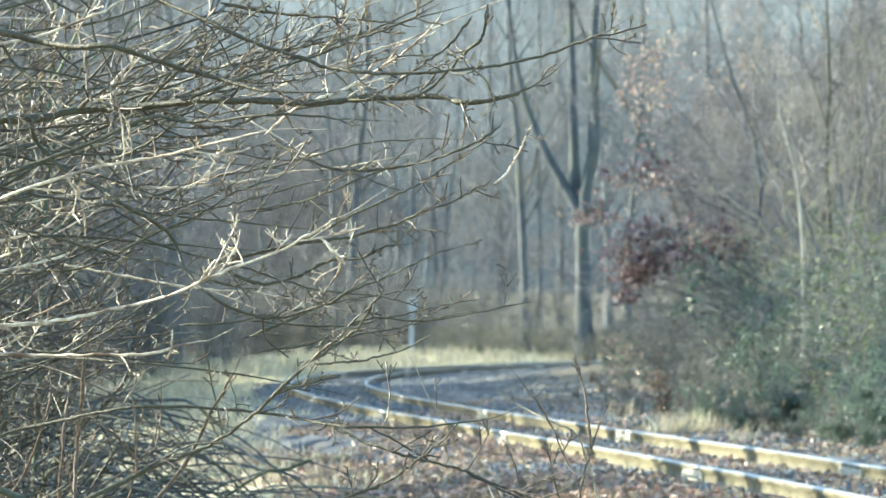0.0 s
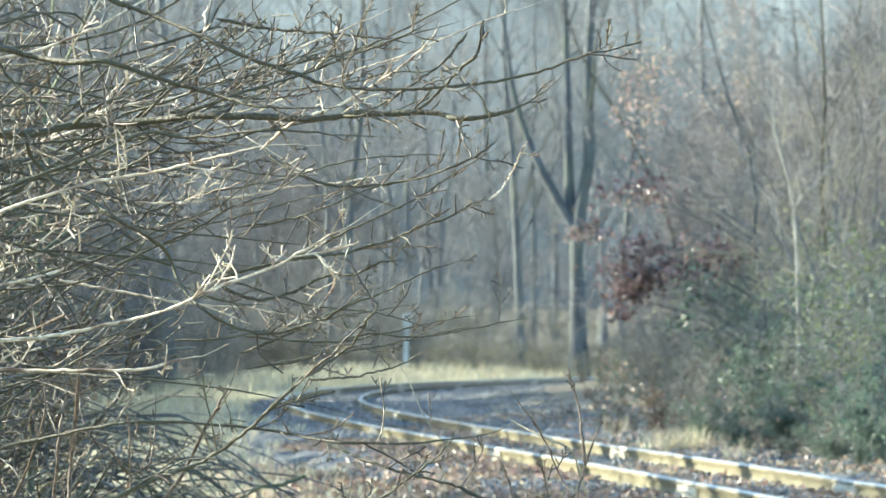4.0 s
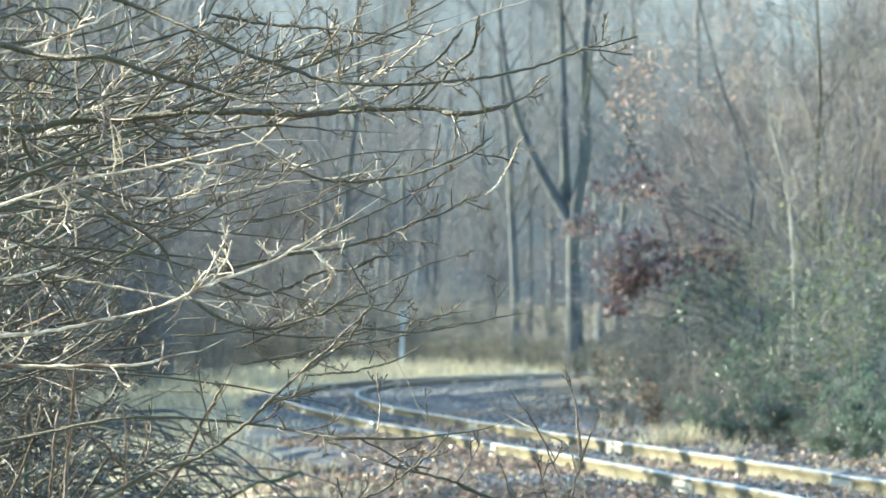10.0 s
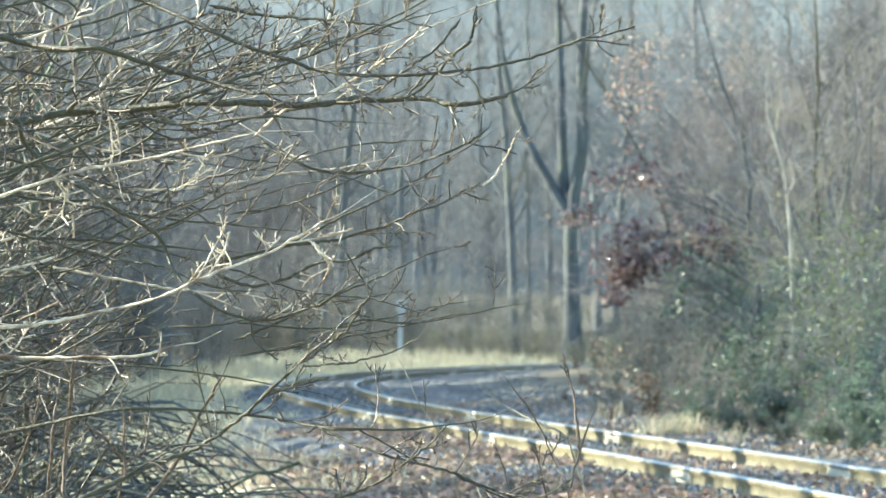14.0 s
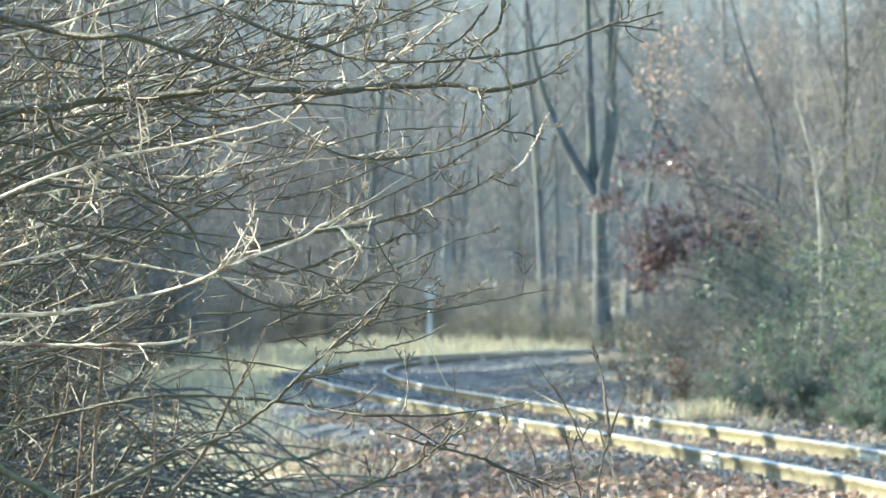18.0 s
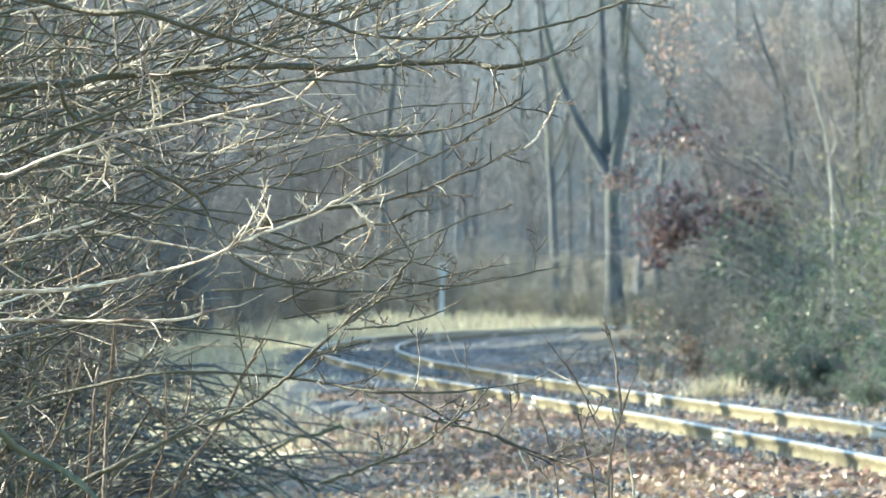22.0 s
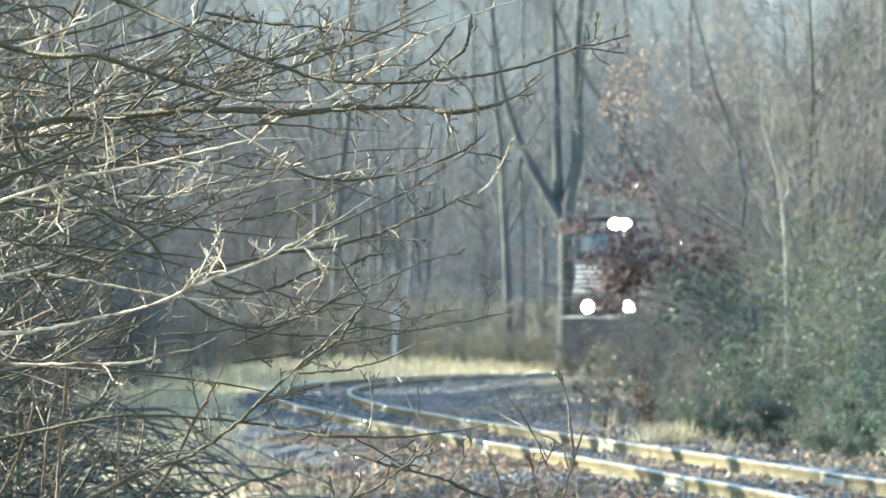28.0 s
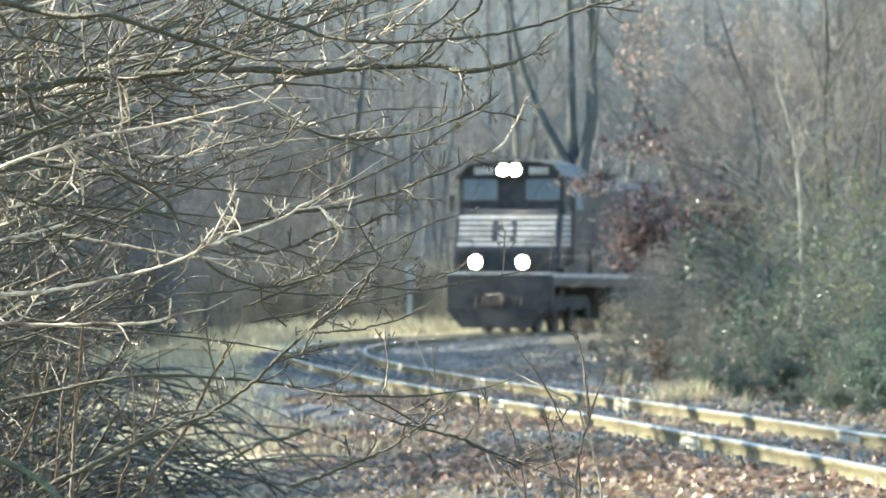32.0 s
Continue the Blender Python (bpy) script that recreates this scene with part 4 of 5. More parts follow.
    P1, R1, L1 = spawn(P, R, L, 12, g, 0.28, 50, 5, 0.3, 0.1, 0.2, 0.4)
    P2, R2, L2 = spawn(P1, R1, L1, 5, g, 0.5, 45, 4, 0.2, 0.1, 0.2, 0.6)
    for k in range(len(P)):
        V, F = tubes(P[k:k + 1], R[k:k + 1], 8)
        child("limb" if k else "trunk", mesh_of("limb", V, [F], FAR_BARK, True), oak)
    V, F = pile([tubes(P1, np.maximum(R1, 0.006), 4), tubes(P2, np.maximum(R2, 0.004), 3)])
    child("crown", mesh_of("crown", V, [F], FAR_TWIG, True), oak)
    C = np.concatenate([cluster(g, c, (s * 1.05, s, s * 0.55), int(n * 1.1)) for c, s, n in spots])
    child("leaves", leaf_mesh("leaves", C, 0.08, g, RUSSET, 0.2, 0.6), oak, "dead russet leaves", "stuff")
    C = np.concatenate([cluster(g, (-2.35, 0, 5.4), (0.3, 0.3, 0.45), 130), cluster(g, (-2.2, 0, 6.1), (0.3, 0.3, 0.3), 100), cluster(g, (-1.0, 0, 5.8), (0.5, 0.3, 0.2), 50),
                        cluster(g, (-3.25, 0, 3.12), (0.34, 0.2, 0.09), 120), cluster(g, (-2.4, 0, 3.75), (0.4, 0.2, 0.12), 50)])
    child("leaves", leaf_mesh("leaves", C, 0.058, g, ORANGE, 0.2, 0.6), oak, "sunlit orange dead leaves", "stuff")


# ---- foreground thicket ----


def limb(owner, bark, r0, r1, twigs, pts, ground=False, join=None):
    """A limb of a near tree through a few places, with side twigs and buds."""
    g = np.random.default_rng(int(abs(pts[0][0]) * 1000 + abs(pts[-1][2]) * 77))
    if join is not None:
        pts = [join, ((join[0] + pts[0][0]) / 2, (join[1] + pts[0][1]) / 2, (join[2] * 0.35 + pts[0][2] * 0.65))] + list(pts)
    n = min(96, 14 + 6 * len(pts))
    P, L = smooth_line(pts, n)
    t = np.linspace(0, 1, n)
    P = P + np.cumsum(g.normal(size=P.shape) * 0.001, 0) + g.normal(size=P.shape) * 0.0012
    R = (r0 + (r1 - r0) * t) * (1 + 0.22 * (g.random(n) > 0.78)) * (1 + g.normal(size=n) * 0.07) * np.clip((1 - t) / 0.12, 0.22, 1) * (1 if join else np.clip(0.25 + t / 0.05, 0, 1))
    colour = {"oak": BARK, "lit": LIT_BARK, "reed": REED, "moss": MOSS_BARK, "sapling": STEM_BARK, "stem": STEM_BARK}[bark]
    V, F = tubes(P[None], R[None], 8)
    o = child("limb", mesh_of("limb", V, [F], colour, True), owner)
    if twigs:
        P1, R1, L1 = spawn(P[None], R[None], np.array([min(L, 1.3)]), int(twigs * 1.3), g, 0.21, 52, 7, 0.12, 0.18, 0.13, 0.55, 0.45)
        P2, R2, L2 = spawn(P1, R1, L1, 4, g, 0.4, 55, 5, 0.15, 0.15, 0.12, 0.65, 0.6)
        P3, R3, L3 = spawn(P2, R2, L2, 2, g, 0.35, 60, 3, 0.3, 0.1, 0.1, 0.8, 0.9)
        R1, R2, R3 = np.maximum(R1, 0.0026), np.maximum(R2, 0.0019), np.maximum(R3, 0.0019)
        sets = [tubes(P1, R1, 5), tubes(P2, R2, 4), tubes(P3, R3, 4)]
        # short fruiting spurs that stand up on the sunlit wood
        k = int(twigs * 0.6) if bark == "lit" else twigs // 2
        if k:
            P4, _, _ = spawn(P[None], R[None], np.array([0.55]), k, g, 0.2, 70, 6, 0.1, 0.75, 0.22)
            sets.append(tubes(P4, g.uniform(0.0024, 0.0042, (k, 1)) * np.linspace(1, 0.55, 6)[None], 6))
        V, F = pile(sets)
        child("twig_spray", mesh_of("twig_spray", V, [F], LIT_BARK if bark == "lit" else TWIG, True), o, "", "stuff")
    return o


def near_trunk(owner, x, y, height, r, lean, seed):
    g = np.random.default_rng(seed)
    z0 = float(ground_z(x, y)[0]) - 0.05
    P = trunk_line(height, lean, g, 12, 0.01) + np.array([x, y, z0])
    R = r * np.linspace(1.0, 0.4, 12)
    R[0] *= 1.5
    V, F = tubes(P[None], R[None], 12)
    child("trunk", mesh_of("trunk", V, [F], BARK, True), owner)


def build_near_thicket():
    tree = empty("overhanging_tree", pose(0, 0, 0), "bare grey-brown tree with sunlit overhanging limbs", "tree")
    near_trunk(tree, -2.15, 14.2, 5.2, 0.075, (0.1, 0), 5)
    shrub = empty("bare_bush", pose(0, 0, 0), "bare arching bush with dark thin stems", "shrub")
    near_trunk(shrub, -1.75, 12.6, 1.2, 0.03, (0.05, 0), 6)
    sapling = empty("saplings", pose(0, 0, 0), "thin bare saplings and straw stems by the path", "sapling")
    thicket = empty("stem_clump", pose(0, 0, 0), "upright bare stems growing beside the brush pile", "shrub")
    limb(tree, "oak", 0.0165, 0.0068, 16, [(-1.507, 13.96, 1.991), (-1.365, 13.93, 2.009), (-1.197, 14.00, 2.024), (-1.071, 14.07, 2.054), (-0.849, 14.03, 2.064), (-0.669, 13.94, 2.074), (-0.494, 13.93, 2.077), (-0.323, 14.02, 2.077), (-0.148, 14.07, 2.092), (0.028, 14.02, 2.090), (0.115, 13.93, 2.065), (0.237, 13.94, 2.086), (0.309, 14.03, 2.117), (0.380, 14.07, 2.163), (0.431, 14.00, 2.211)], join=(-2.1, 14.2, 1.54))
    limb(tree, "oak", 0.0167, 0.0043, 14, [(-1.383, 13.11, 2.258), (-1.288, 13.14, 2.244), (-1.214, 13.23, 2.229), (-1.133, 13.25, 2.208), (-1.043, 13.17, 2.195), (-0.924, 13.11, 2.192), (-0.828, 13.16, 2.162), (-0.718, 13.24, 2.131), (-0.602, 13.24, 2.097), (-0.467, 13.15, 2.063), (-0.318, 13.11, 2.051), (-0.204, 13.17, 2.064)], join=(-2.1, 14.2, 1.80))
    limb(tree, "oak", 0.0069, 0.0033, 9, [(-0.999, 13.67, 2.432), (-0.828, 13.67, 2.363), (-0.686, 13.58, 2.305), (-0.565, 13.54, 2.244), (-0.483, 13.60, 2.214), (-0.383, 13.68, 2.189), (-0.280, 13.66, 2.157), (-0.142, 13.57, 2.138), (0.027, 13.54, 2.137), (0.198, 13.62, 2.155), (0.370, 13.69, 2.196), (0.539, 13.64, 2.256), (0.637, 13.55, 2.308)])
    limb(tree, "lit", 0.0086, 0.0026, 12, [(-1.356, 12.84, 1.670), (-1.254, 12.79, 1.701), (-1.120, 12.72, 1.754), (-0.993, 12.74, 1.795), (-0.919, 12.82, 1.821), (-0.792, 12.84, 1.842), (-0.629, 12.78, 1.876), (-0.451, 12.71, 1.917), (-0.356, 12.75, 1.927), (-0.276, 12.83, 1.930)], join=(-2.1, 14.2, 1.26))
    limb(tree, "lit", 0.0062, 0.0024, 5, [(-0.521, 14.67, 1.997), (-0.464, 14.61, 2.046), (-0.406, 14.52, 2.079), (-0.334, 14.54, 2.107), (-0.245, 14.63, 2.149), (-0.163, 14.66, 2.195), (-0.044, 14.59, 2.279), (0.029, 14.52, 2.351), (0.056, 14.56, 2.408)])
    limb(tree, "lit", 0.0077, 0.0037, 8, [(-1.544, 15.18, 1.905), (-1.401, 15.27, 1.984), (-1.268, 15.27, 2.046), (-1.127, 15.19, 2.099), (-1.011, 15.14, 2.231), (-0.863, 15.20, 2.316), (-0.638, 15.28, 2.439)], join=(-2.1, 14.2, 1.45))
    limb(tree, "oak", 0.0088, 0.0032, 9, [(-1.339, 13.00, 1.738), (-1.168, 12.92, 1.809), (-0.977, 12.94, 1.883), (-0.789, 13.03, 1.973), (-0.692, 13.06, 1.960), (-0.574, 12.98, 1.963), (-0.426, 12.91, 1.978), (-0.233, 12.96, 1.972), (-0.040, 13.04, 1.965)], join=(-2.1, 14.2, 1.29))
    limb(tree, "oak", 0.0089, 0.0037, 9, [(-1.536, 14.92, 1.808), (-1.278, 14.95, 1.899), (-1.098, 15.04, 1.980), (-0.986, 15.05, 2.025), (-0.850, 14.97, 2.100), (-0.660, 14.91, 2.169), (-0.494, 14.97, 2.305), (-0.328, 15.05, 2.443)], join=(-2.1, 14.2, 1.35))
    limb(tree, "oak", 0.0049, 0.0036, 6, [(-0.512, 14.68, 2.000), (-0.446, 14.62, 1.946), (-0.353, 14.54, 1.898), (-0.280, 14.56, 1.877), (-0.154, 14.65, 1.880), (-0.026, 14.68, 1.899), (0.066, 14.60, 1.921), (0.174, 14.53, 1.967), (0.245, 14.57, 2.021), (0.258, 14.66, 2.049)])
    limb(tree, "oak", 0.0059, 0.0034, 4, [(0.190, 13.91, 2.363), (0.175, 13.83, 2.270), (0.114, 13.86, 2.212), (0.062, 13.95, 2.165), (0.011, 13.97, 2.114), (-0.059, 13.89, 2.080)])
    limb(tree, "oak", 0.0047, 0.0022, 4, [(0.141, 13.88, 2.334), (0.080, 13.79, 2.242), (0.010, 13.75, 2.188), (-0.041, 13.82, 2.158), (-0.145, 13.89, 2.101), (-0.250, 13.86, 2.082)])
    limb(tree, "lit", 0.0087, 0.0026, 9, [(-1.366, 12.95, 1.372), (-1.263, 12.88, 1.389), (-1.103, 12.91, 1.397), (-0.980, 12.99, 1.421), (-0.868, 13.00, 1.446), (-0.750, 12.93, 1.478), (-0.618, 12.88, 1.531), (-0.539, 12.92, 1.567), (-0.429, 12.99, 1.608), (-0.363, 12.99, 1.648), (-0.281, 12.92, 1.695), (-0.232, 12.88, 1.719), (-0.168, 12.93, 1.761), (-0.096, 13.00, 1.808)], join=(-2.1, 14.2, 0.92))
    limb(tree, "oak", 0.0102, 0.0033, 14, [(-1.211, 13.38, 1.991), (-1.152, 13.47, 1.911), (-1.068, 13.47, 1.835), (-0.961, 13.39, 1.782), (-0.907, 13.34, 1.739), (-0.794, 13.39, 1.674), (-0.748, 13.48, 1.624), (-0.722, 13.46, 1.558), (-0.675, 13.37, 1.490), (-0.607, 13.34, 1.439), (-0.543, 13.41, 1.406), (-0.445, 13.48, 1.389), (-0.343, 13.45, 1.414), (-0.274, 13.36, 1.430), (-0.224, 13.34, 1.464), (-0.158, 13.43, 1.507), (-0.091, 13.49, 1.541), (-0.066, 13.43, 1.594)], join=(-2.1, 14.2, 1.54))
    limb(tree, "oak", 0.0079, 0.0038, 9, [(-1.614, 15.67, 1.673), (-1.332, 15.58, 1.675), (-1.135, 15.55, 1.670), (-0.945, 15.62, 1.652), (-0.753, 15.69, 1.644), (-0.555, 15.66, 1.634)], join=(-2.1, 14.2, 1.23))
    limb(tree, "lit", 0.0047, 0.0023, 3, [(-0.323, 13.92, 1.646), (-0.277, 13.89, 1.594), (-0.265, 13.97, 1.563), (-0.297, 14.03, 1.503), (-0.339, 13.99, 1.459), (-0.389, 13.91, 1.424), (-0.432, 13.90, 1.392)])
    limb(tree, "oak", 0.0062, 0.0024, 8, [(-0.635, 14.76, 1.586), (-0.558, 14.67, 1.619), (-0.410, 14.63, 1.649), (-0.265, 14.71, 1.665), (-0.174, 14.78, 1.689), (-0.082, 14.74, 1.711), (0.011, 14.65, 1.752), (0.102, 14.64, 1.782), (0.195, 14.72, 1.831), (0.270, 14.78, 1.851)])
    limb(tree, "lit", 0.0036, 0.0023, 1, [(0.213, 14.12, 1.822), (0.250, 14.20, 1.851), (0.278, 14.27, 1.902), (0.309, 14.22, 1.967), (0.328, 14.13, 2.011)])
    limb(tree, "lit", 0.0082, 0.0035, 8, [(-1.414, 13.57, 1.284), (-1.159, 13.56, 1.284), (-0.985, 13.48, 1.291), (-0.813, 13.45, 1.297), (-0.733, 13.51, 1.322), (-0.651, 13.57, 1.337), (-0.583, 13.55, 1.372)], join=(-2.1, 14.2, 0.82))
    limb(tree, "oak", 0.0064, 0.0031, 8, [(-1.331, 12.62, 1.010), (-1.148, 12.68, 1.080), (-1.001, 12.63, 1.113), (-0.837, 12.54, 1.146), (-0.712, 12.55, 1.153), (-0.559, 12.64, 1.144), (-0.387, 12.68, 1.128), (-0.290, 12.61, 1.108), (-0.210, 12.54, 1.099), (-0.053, 12.56, 1.095), (0.072, 12.65, 1.104), (0.200, 12.67, 1.123), (0.293, 12.60, 1.161), (0.354, 12.53, 1.220)], join=(-2.1, 14.2, 0.56))
    limb(shrub, "oak", 0.0072, 0.0030, 9, [(-1.038, 12.14, 0.850), (-0.884, 12.11, 0.919), (-0.738, 12.19, 0.993), (-0.634, 12.26, 1.036), (-0.526, 12.22, 1.091), (-0.431, 12.13, 1.162), (-0.340, 12.12, 1.252), (-0.281, 12.20, 1.297), (-0.221, 12.26, 1.343), (-0.189, 12.20, 1.374), (-0.158, 12.12, 1.434), (-0.127, 12.13, 1.480), (-0.105, 12.22, 1.557)])
    limb(tree, "oak", 0.0031, 0.0020, 1, [(-0.298, 12.16, 1.278), (-0.218, 12.13, 1.283), (-0.128, 12.20, 1.290), (-0.036, 12.27, 1.320), (0.034, 12.23, 1.360)])
    limb(tree, "oak", 0.0043, 0.0031, 5, [(-0.296, 12.88, 1.108), (-0.199, 12.82, 1.061), (-0.102, 12.74, 1.022), (-0.006, 12.75, 0.998), (0.106, 12.84, 0.964), (0.235, 12.88, 0.914), (0.346, 12.80, 0.869), (0.471, 12.73, 0.808)])
    limb(shrub, "oak", 0.0053, 0.0020, 5, [(-0.380, 12.46, 0.844), (-0.210, 12.55, 0.903), (-0.101, 12.55, 0.950), (-0.006, 12.47, 1.023), (0.071, 12.41, 1.102), (0.106, 12.47, 1.163)])
    limb(tree, "moss", 0.0132, 0.0074, 6, [(-1.204, 11.41, 1.033), (-1.126, 11.49, 0.984), (-1.060, 11.56, 0.948), (-0.985, 11.51, 0.914), (-0.891, 11.43, 0.839), (-0.777, 11.42, 0.733), (-0.653, 11.51, 0.598)], join=(-2.1, 14.2, 0.59))
    limb(tree, "oak", 0.0062, 0.0036, 5, [(-0.663, 14.77, 1.564), (-0.614, 14.70, 1.543), (-0.522, 14.73, 1.518), (-0.415, 14.82, 1.538), (-0.304, 14.84, 1.593), (-0.192, 14.76, 1.601), (-0.117, 14.69, 1.637), (-0.017, 14.74, 1.656)])
    limb(tree, "oak", 0.0067, 0.0026, 6, [(-1.344, 15.72, 1.821), (-1.184, 15.69, 1.801), (-1.033, 15.77, 1.812), (-0.799, 15.84, 1.795), (-0.679, 15.79, 1.725), (-0.518, 15.70, 1.781), (-0.361, 15.70, 1.792)], join=(-2.1, 14.2, 1.37))
    limb(tree, "oak", 0.0064, 0.0037, 6, [(-1.531, 15.24, 2.189), (-1.387, 15.32, 2.328), (-1.273, 15.33, 2.462)], join=(-2.1, 14.2, 1.73))
    limb(tree, "oak", 0.0113, 0.0036, 9, [(-1.491, 14.83, 1.778), (-1.339, 14.80, 1.851), (-1.234, 14.88, 1.928), (-1.110, 14.95, 2.002), (-0.995, 14.90, 2.059), (-0.841, 14.81, 2.186), (-0.673, 14.81, 2.352), (-0.585, 14.89, 2.450)], join=(-2.1, 14.2, 1.33))
    limb(tree, "oak", 0.0084, 0.0023, 8, [(-1.350, 14.14, 1.751), (-1.233, 14.22, 1.806), (-1.114, 14.29, 1.854), (-0.986, 14.24, 1.901), (-0.856, 14.15, 1.955), (-0.768, 14.15, 2.026), (-0.683, 14.24, 2.101), (-0.472, 14.29, 2.246), (-0.292, 14.22, 2.349)], join=(-2.1, 14.2, 1.30))
    limb(tree, "oak", 0.0079, 0.0025, 7, [(-1.550, 15.62, 2.131), (-1.328, 15.53, 2.282), (-1.131, 15.49, 2.376), (-0.981, 15.57, 2.469)], join=(-2.1, 14.2, 1.69))
    limb(tree, "oak", 0.0077, 0.0025, 8, [(-1.157, 15.33, 2.031), (-0.950, 15.39, 2.120), (-0.698, 15.33, 2.213), (-0.427, 15.25, 2.323), (-0.274, 15.26, 2.381), (-0.142, 15.35, 2.463)], join=(-2.1, 14.2, 1.58))
    limb(tree, "oak", 0.0061, 0.0023, 5, [(-0.656, 14.42, 2.408), (-0.514, 14.47, 2.384), (-0.296, 14.42, 2.363), (-0.151, 14.34, 2.348), (0.011, 14.35, 2.335)])
    limb(tree, "lit", 0.0089, 0.0025, 6, [(-1.510, 15.03, 1.623), (-1.311, 15.11, 1.691), (-1.240, 15.17, 1.750), (-1.180, 15.12, 1.805), (-1.144, 15.04, 1.877)], join=(-2.1, 14.2, 1.17))
    limb(tree, "oak", 0.0108, 0.0039, 8, [(-1.620, 15.93, 1.966), (-1.408, 16.01, 2.059), (-1.253, 16.07, 2.192), (-1.110, 16.02, 2.350), (-1.024, 15.93, 2.504)], join=(-2.1, 14.2, 1.51))
    limb(tree, "oak", 0.0096, 0.0040, 8, [(-1.689, 16.39, 2.291), (-1.483, 16.39, 2.259), (-1.250, 16.30, 2.269), (-1.024, 16.25, 2.314), (-0.783, 16.32, 2.409), (-0.582, 16.40, 2.537)], join=(-2.1, 14.2, 1.85))
    limb(tree, "lit", 0.0065, 0.0025, 4, [(-1.206, 15.58, 1.622), (-1.187, 15.52, 1.815), (-1.166, 15.44, 1.949), (-1.138, 15.46, 2.065), (-1.154, 15.55, 2.186)], join=(-2.1, 14.2, 1.18))
    limb(tree, "lit", 0.0067, 0.0026, 4, [(-1.383, 15.84, 1.883), (-1.367, 15.87, 2.005), (-1.381, 15.96, 2.108), (-1.365, 15.97, 2.247)], join=(-2.1, 14.2, 1.43))
    limb(tree, "oak", 0.0078, 0.0025, 7, [(-1.557, 15.49, 1.525), (-1.343, 15.49, 1.544), (-1.124, 15.40, 1.577), (-0.929, 15.35, 1.677), (-0.778, 15.42, 1.732), (-0.589, 15.50, 1.874)], join=(-2.1, 14.2, 1.08))
    limb(tree, "oak", 0.0073, 0.0035, 7, [(-1.399, 14.46, 2.274), (-1.313, 14.51, 2.205), (-1.218, 14.46, 2.129), (-1.138, 14.37, 2.018), (-1.068, 14.38, 1.946), (-0.984, 14.47, 1.841), (-0.915, 14.51, 1.752)], join=(-2.1, 14.2, 1.82))
    limb(tree, "oak", 0.0064, 0.0025, 6, [(-1.194, 15.06, 2.462), (-1.106, 15.14, 2.317), (-1.053, 15.20, 2.206), (-1.012, 15.16, 2.071)], join=(-2.1, 14.2, 2.00))
    limb(tree, "oak", 0.0059, 0.0023, 7, [(-0.862, 13.96, 2.063), (-0.808, 13.93, 2.121), (-0.707, 14.00, 2.212), (-0.588, 14.07, 2.304), (-0.498, 14.03, 2.389)])
    limb(tree, "oak", 0.0059, 0.0023, 6, [(-0.753, 13.88, 2.066), (-0.663, 13.81, 2.086), (-0.526, 13.83, 2.132), (-0.390, 13.92, 2.180), (-0.251, 13.94, 2.235), (-0.076, 13.87, 2.299), (0.062, 13.80, 2.364)])
    limb(tree, "lit", 0.0080, 0.0026, 7, [(-1.603, 15.76, 1.546), (-1.424, 15.73, 1.625), (-1.292, 15.81, 1.686), (-1.158, 15.88, 1.766), (-1.037, 15.83, 1.824)], join=(-2.1, 14.2, 1.09))
    limb(tree, "lit", 0.0068, 0.0026, 6, [(-1.529, 16.22, 1.369), (-1.452, 16.27, 1.308), (-1.325, 16.22, 1.287), (-1.218, 16.13, 1.349), (-1.098, 16.14, 1.449)], join=(-2.1, 14.2, 0.92))
    limb(tree, "reed", 0.0057, 0.0034, 4, [(-1.465, 15.76, 1.576), (-1.403, 15.73, 1.586), (-1.331, 15.81, 1.577), (-1.199, 15.88, 1.588), (-1.097, 15.83, 1.627)], join=(-2.1, 14.2, 1.12))
    limb(sapling, "sapling", 0.0075, 0.0032, 2, [(0.506, 14.93, 0.680), (0.516, 14.96, 0.810), (0.557, 15.05, 0.966), (0.595, 15.06, 1.069), (0.626, 14.98, 1.145)], join=(0.52, 14.81, -0.42))
    limb(sapling, "sapling", 0.0054, 0.0022, 1, [(0.552, 14.94, 0.969), (0.539, 14.97, 1.071), (0.523, 15.06, 1.182), (0.482, 15.07, 1.318)])
    limb(sapling, "sapling", 0.0044, 0.0022, 1, [(0.527, 15.16, 0.821), (0.488, 15.25, 0.912), (0.441, 15.25, 1.027), (0.381, 15.17, 1.123), (0.313, 15.11, 1.209), (0.242, 15.17, 1.289)], join=(0.55, 15.15, -0.42))
    limb(sapling, "sapling", 0.0042, 0.0021, 1, [(0.441, 14.66, 0.730), (0.413, 14.59, 0.860), (0.383, 14.51, 0.990), (0.374, 14.53, 1.080)], join=(0.47, 14.90, -0.42))
    limb(sapling, "sapling", 0.0041, 0.0021, 1, [(0.318, 14.45, 0.739), (0.292, 14.51, 0.900), (0.264, 14.45, 0.991), (0.218, 14.37, 1.069)], join=(0.34, 14.52, -0.42))
    limb(sapling, "reed", 0.0055, 0.0033, 1, [(0.611, 15.48, 0.673), (0.593, 15.51, 0.808), (0.536, 15.43, 0.984), (0.511, 15.37, 1.024), (0.416, 15.41, 1.072), (0.321, 15.50, 1.118), (0.234, 15.50, 1.181)], join=(0.63, 15.60, -0.42))
    limb(sapling, "reed", 0.0027, 0.0016, 1, [(0.255, 15.55, 0.690), (0.227, 15.64, 0.802), (0.168, 15.67, 0.919), (0.090, 15.60, 1.018), (0.012, 15.53, 1.117), (-0.046, 15.56, 1.253), (-0.105, 15.65, 1.340)], join=(0.27, 15.48, -0.42))
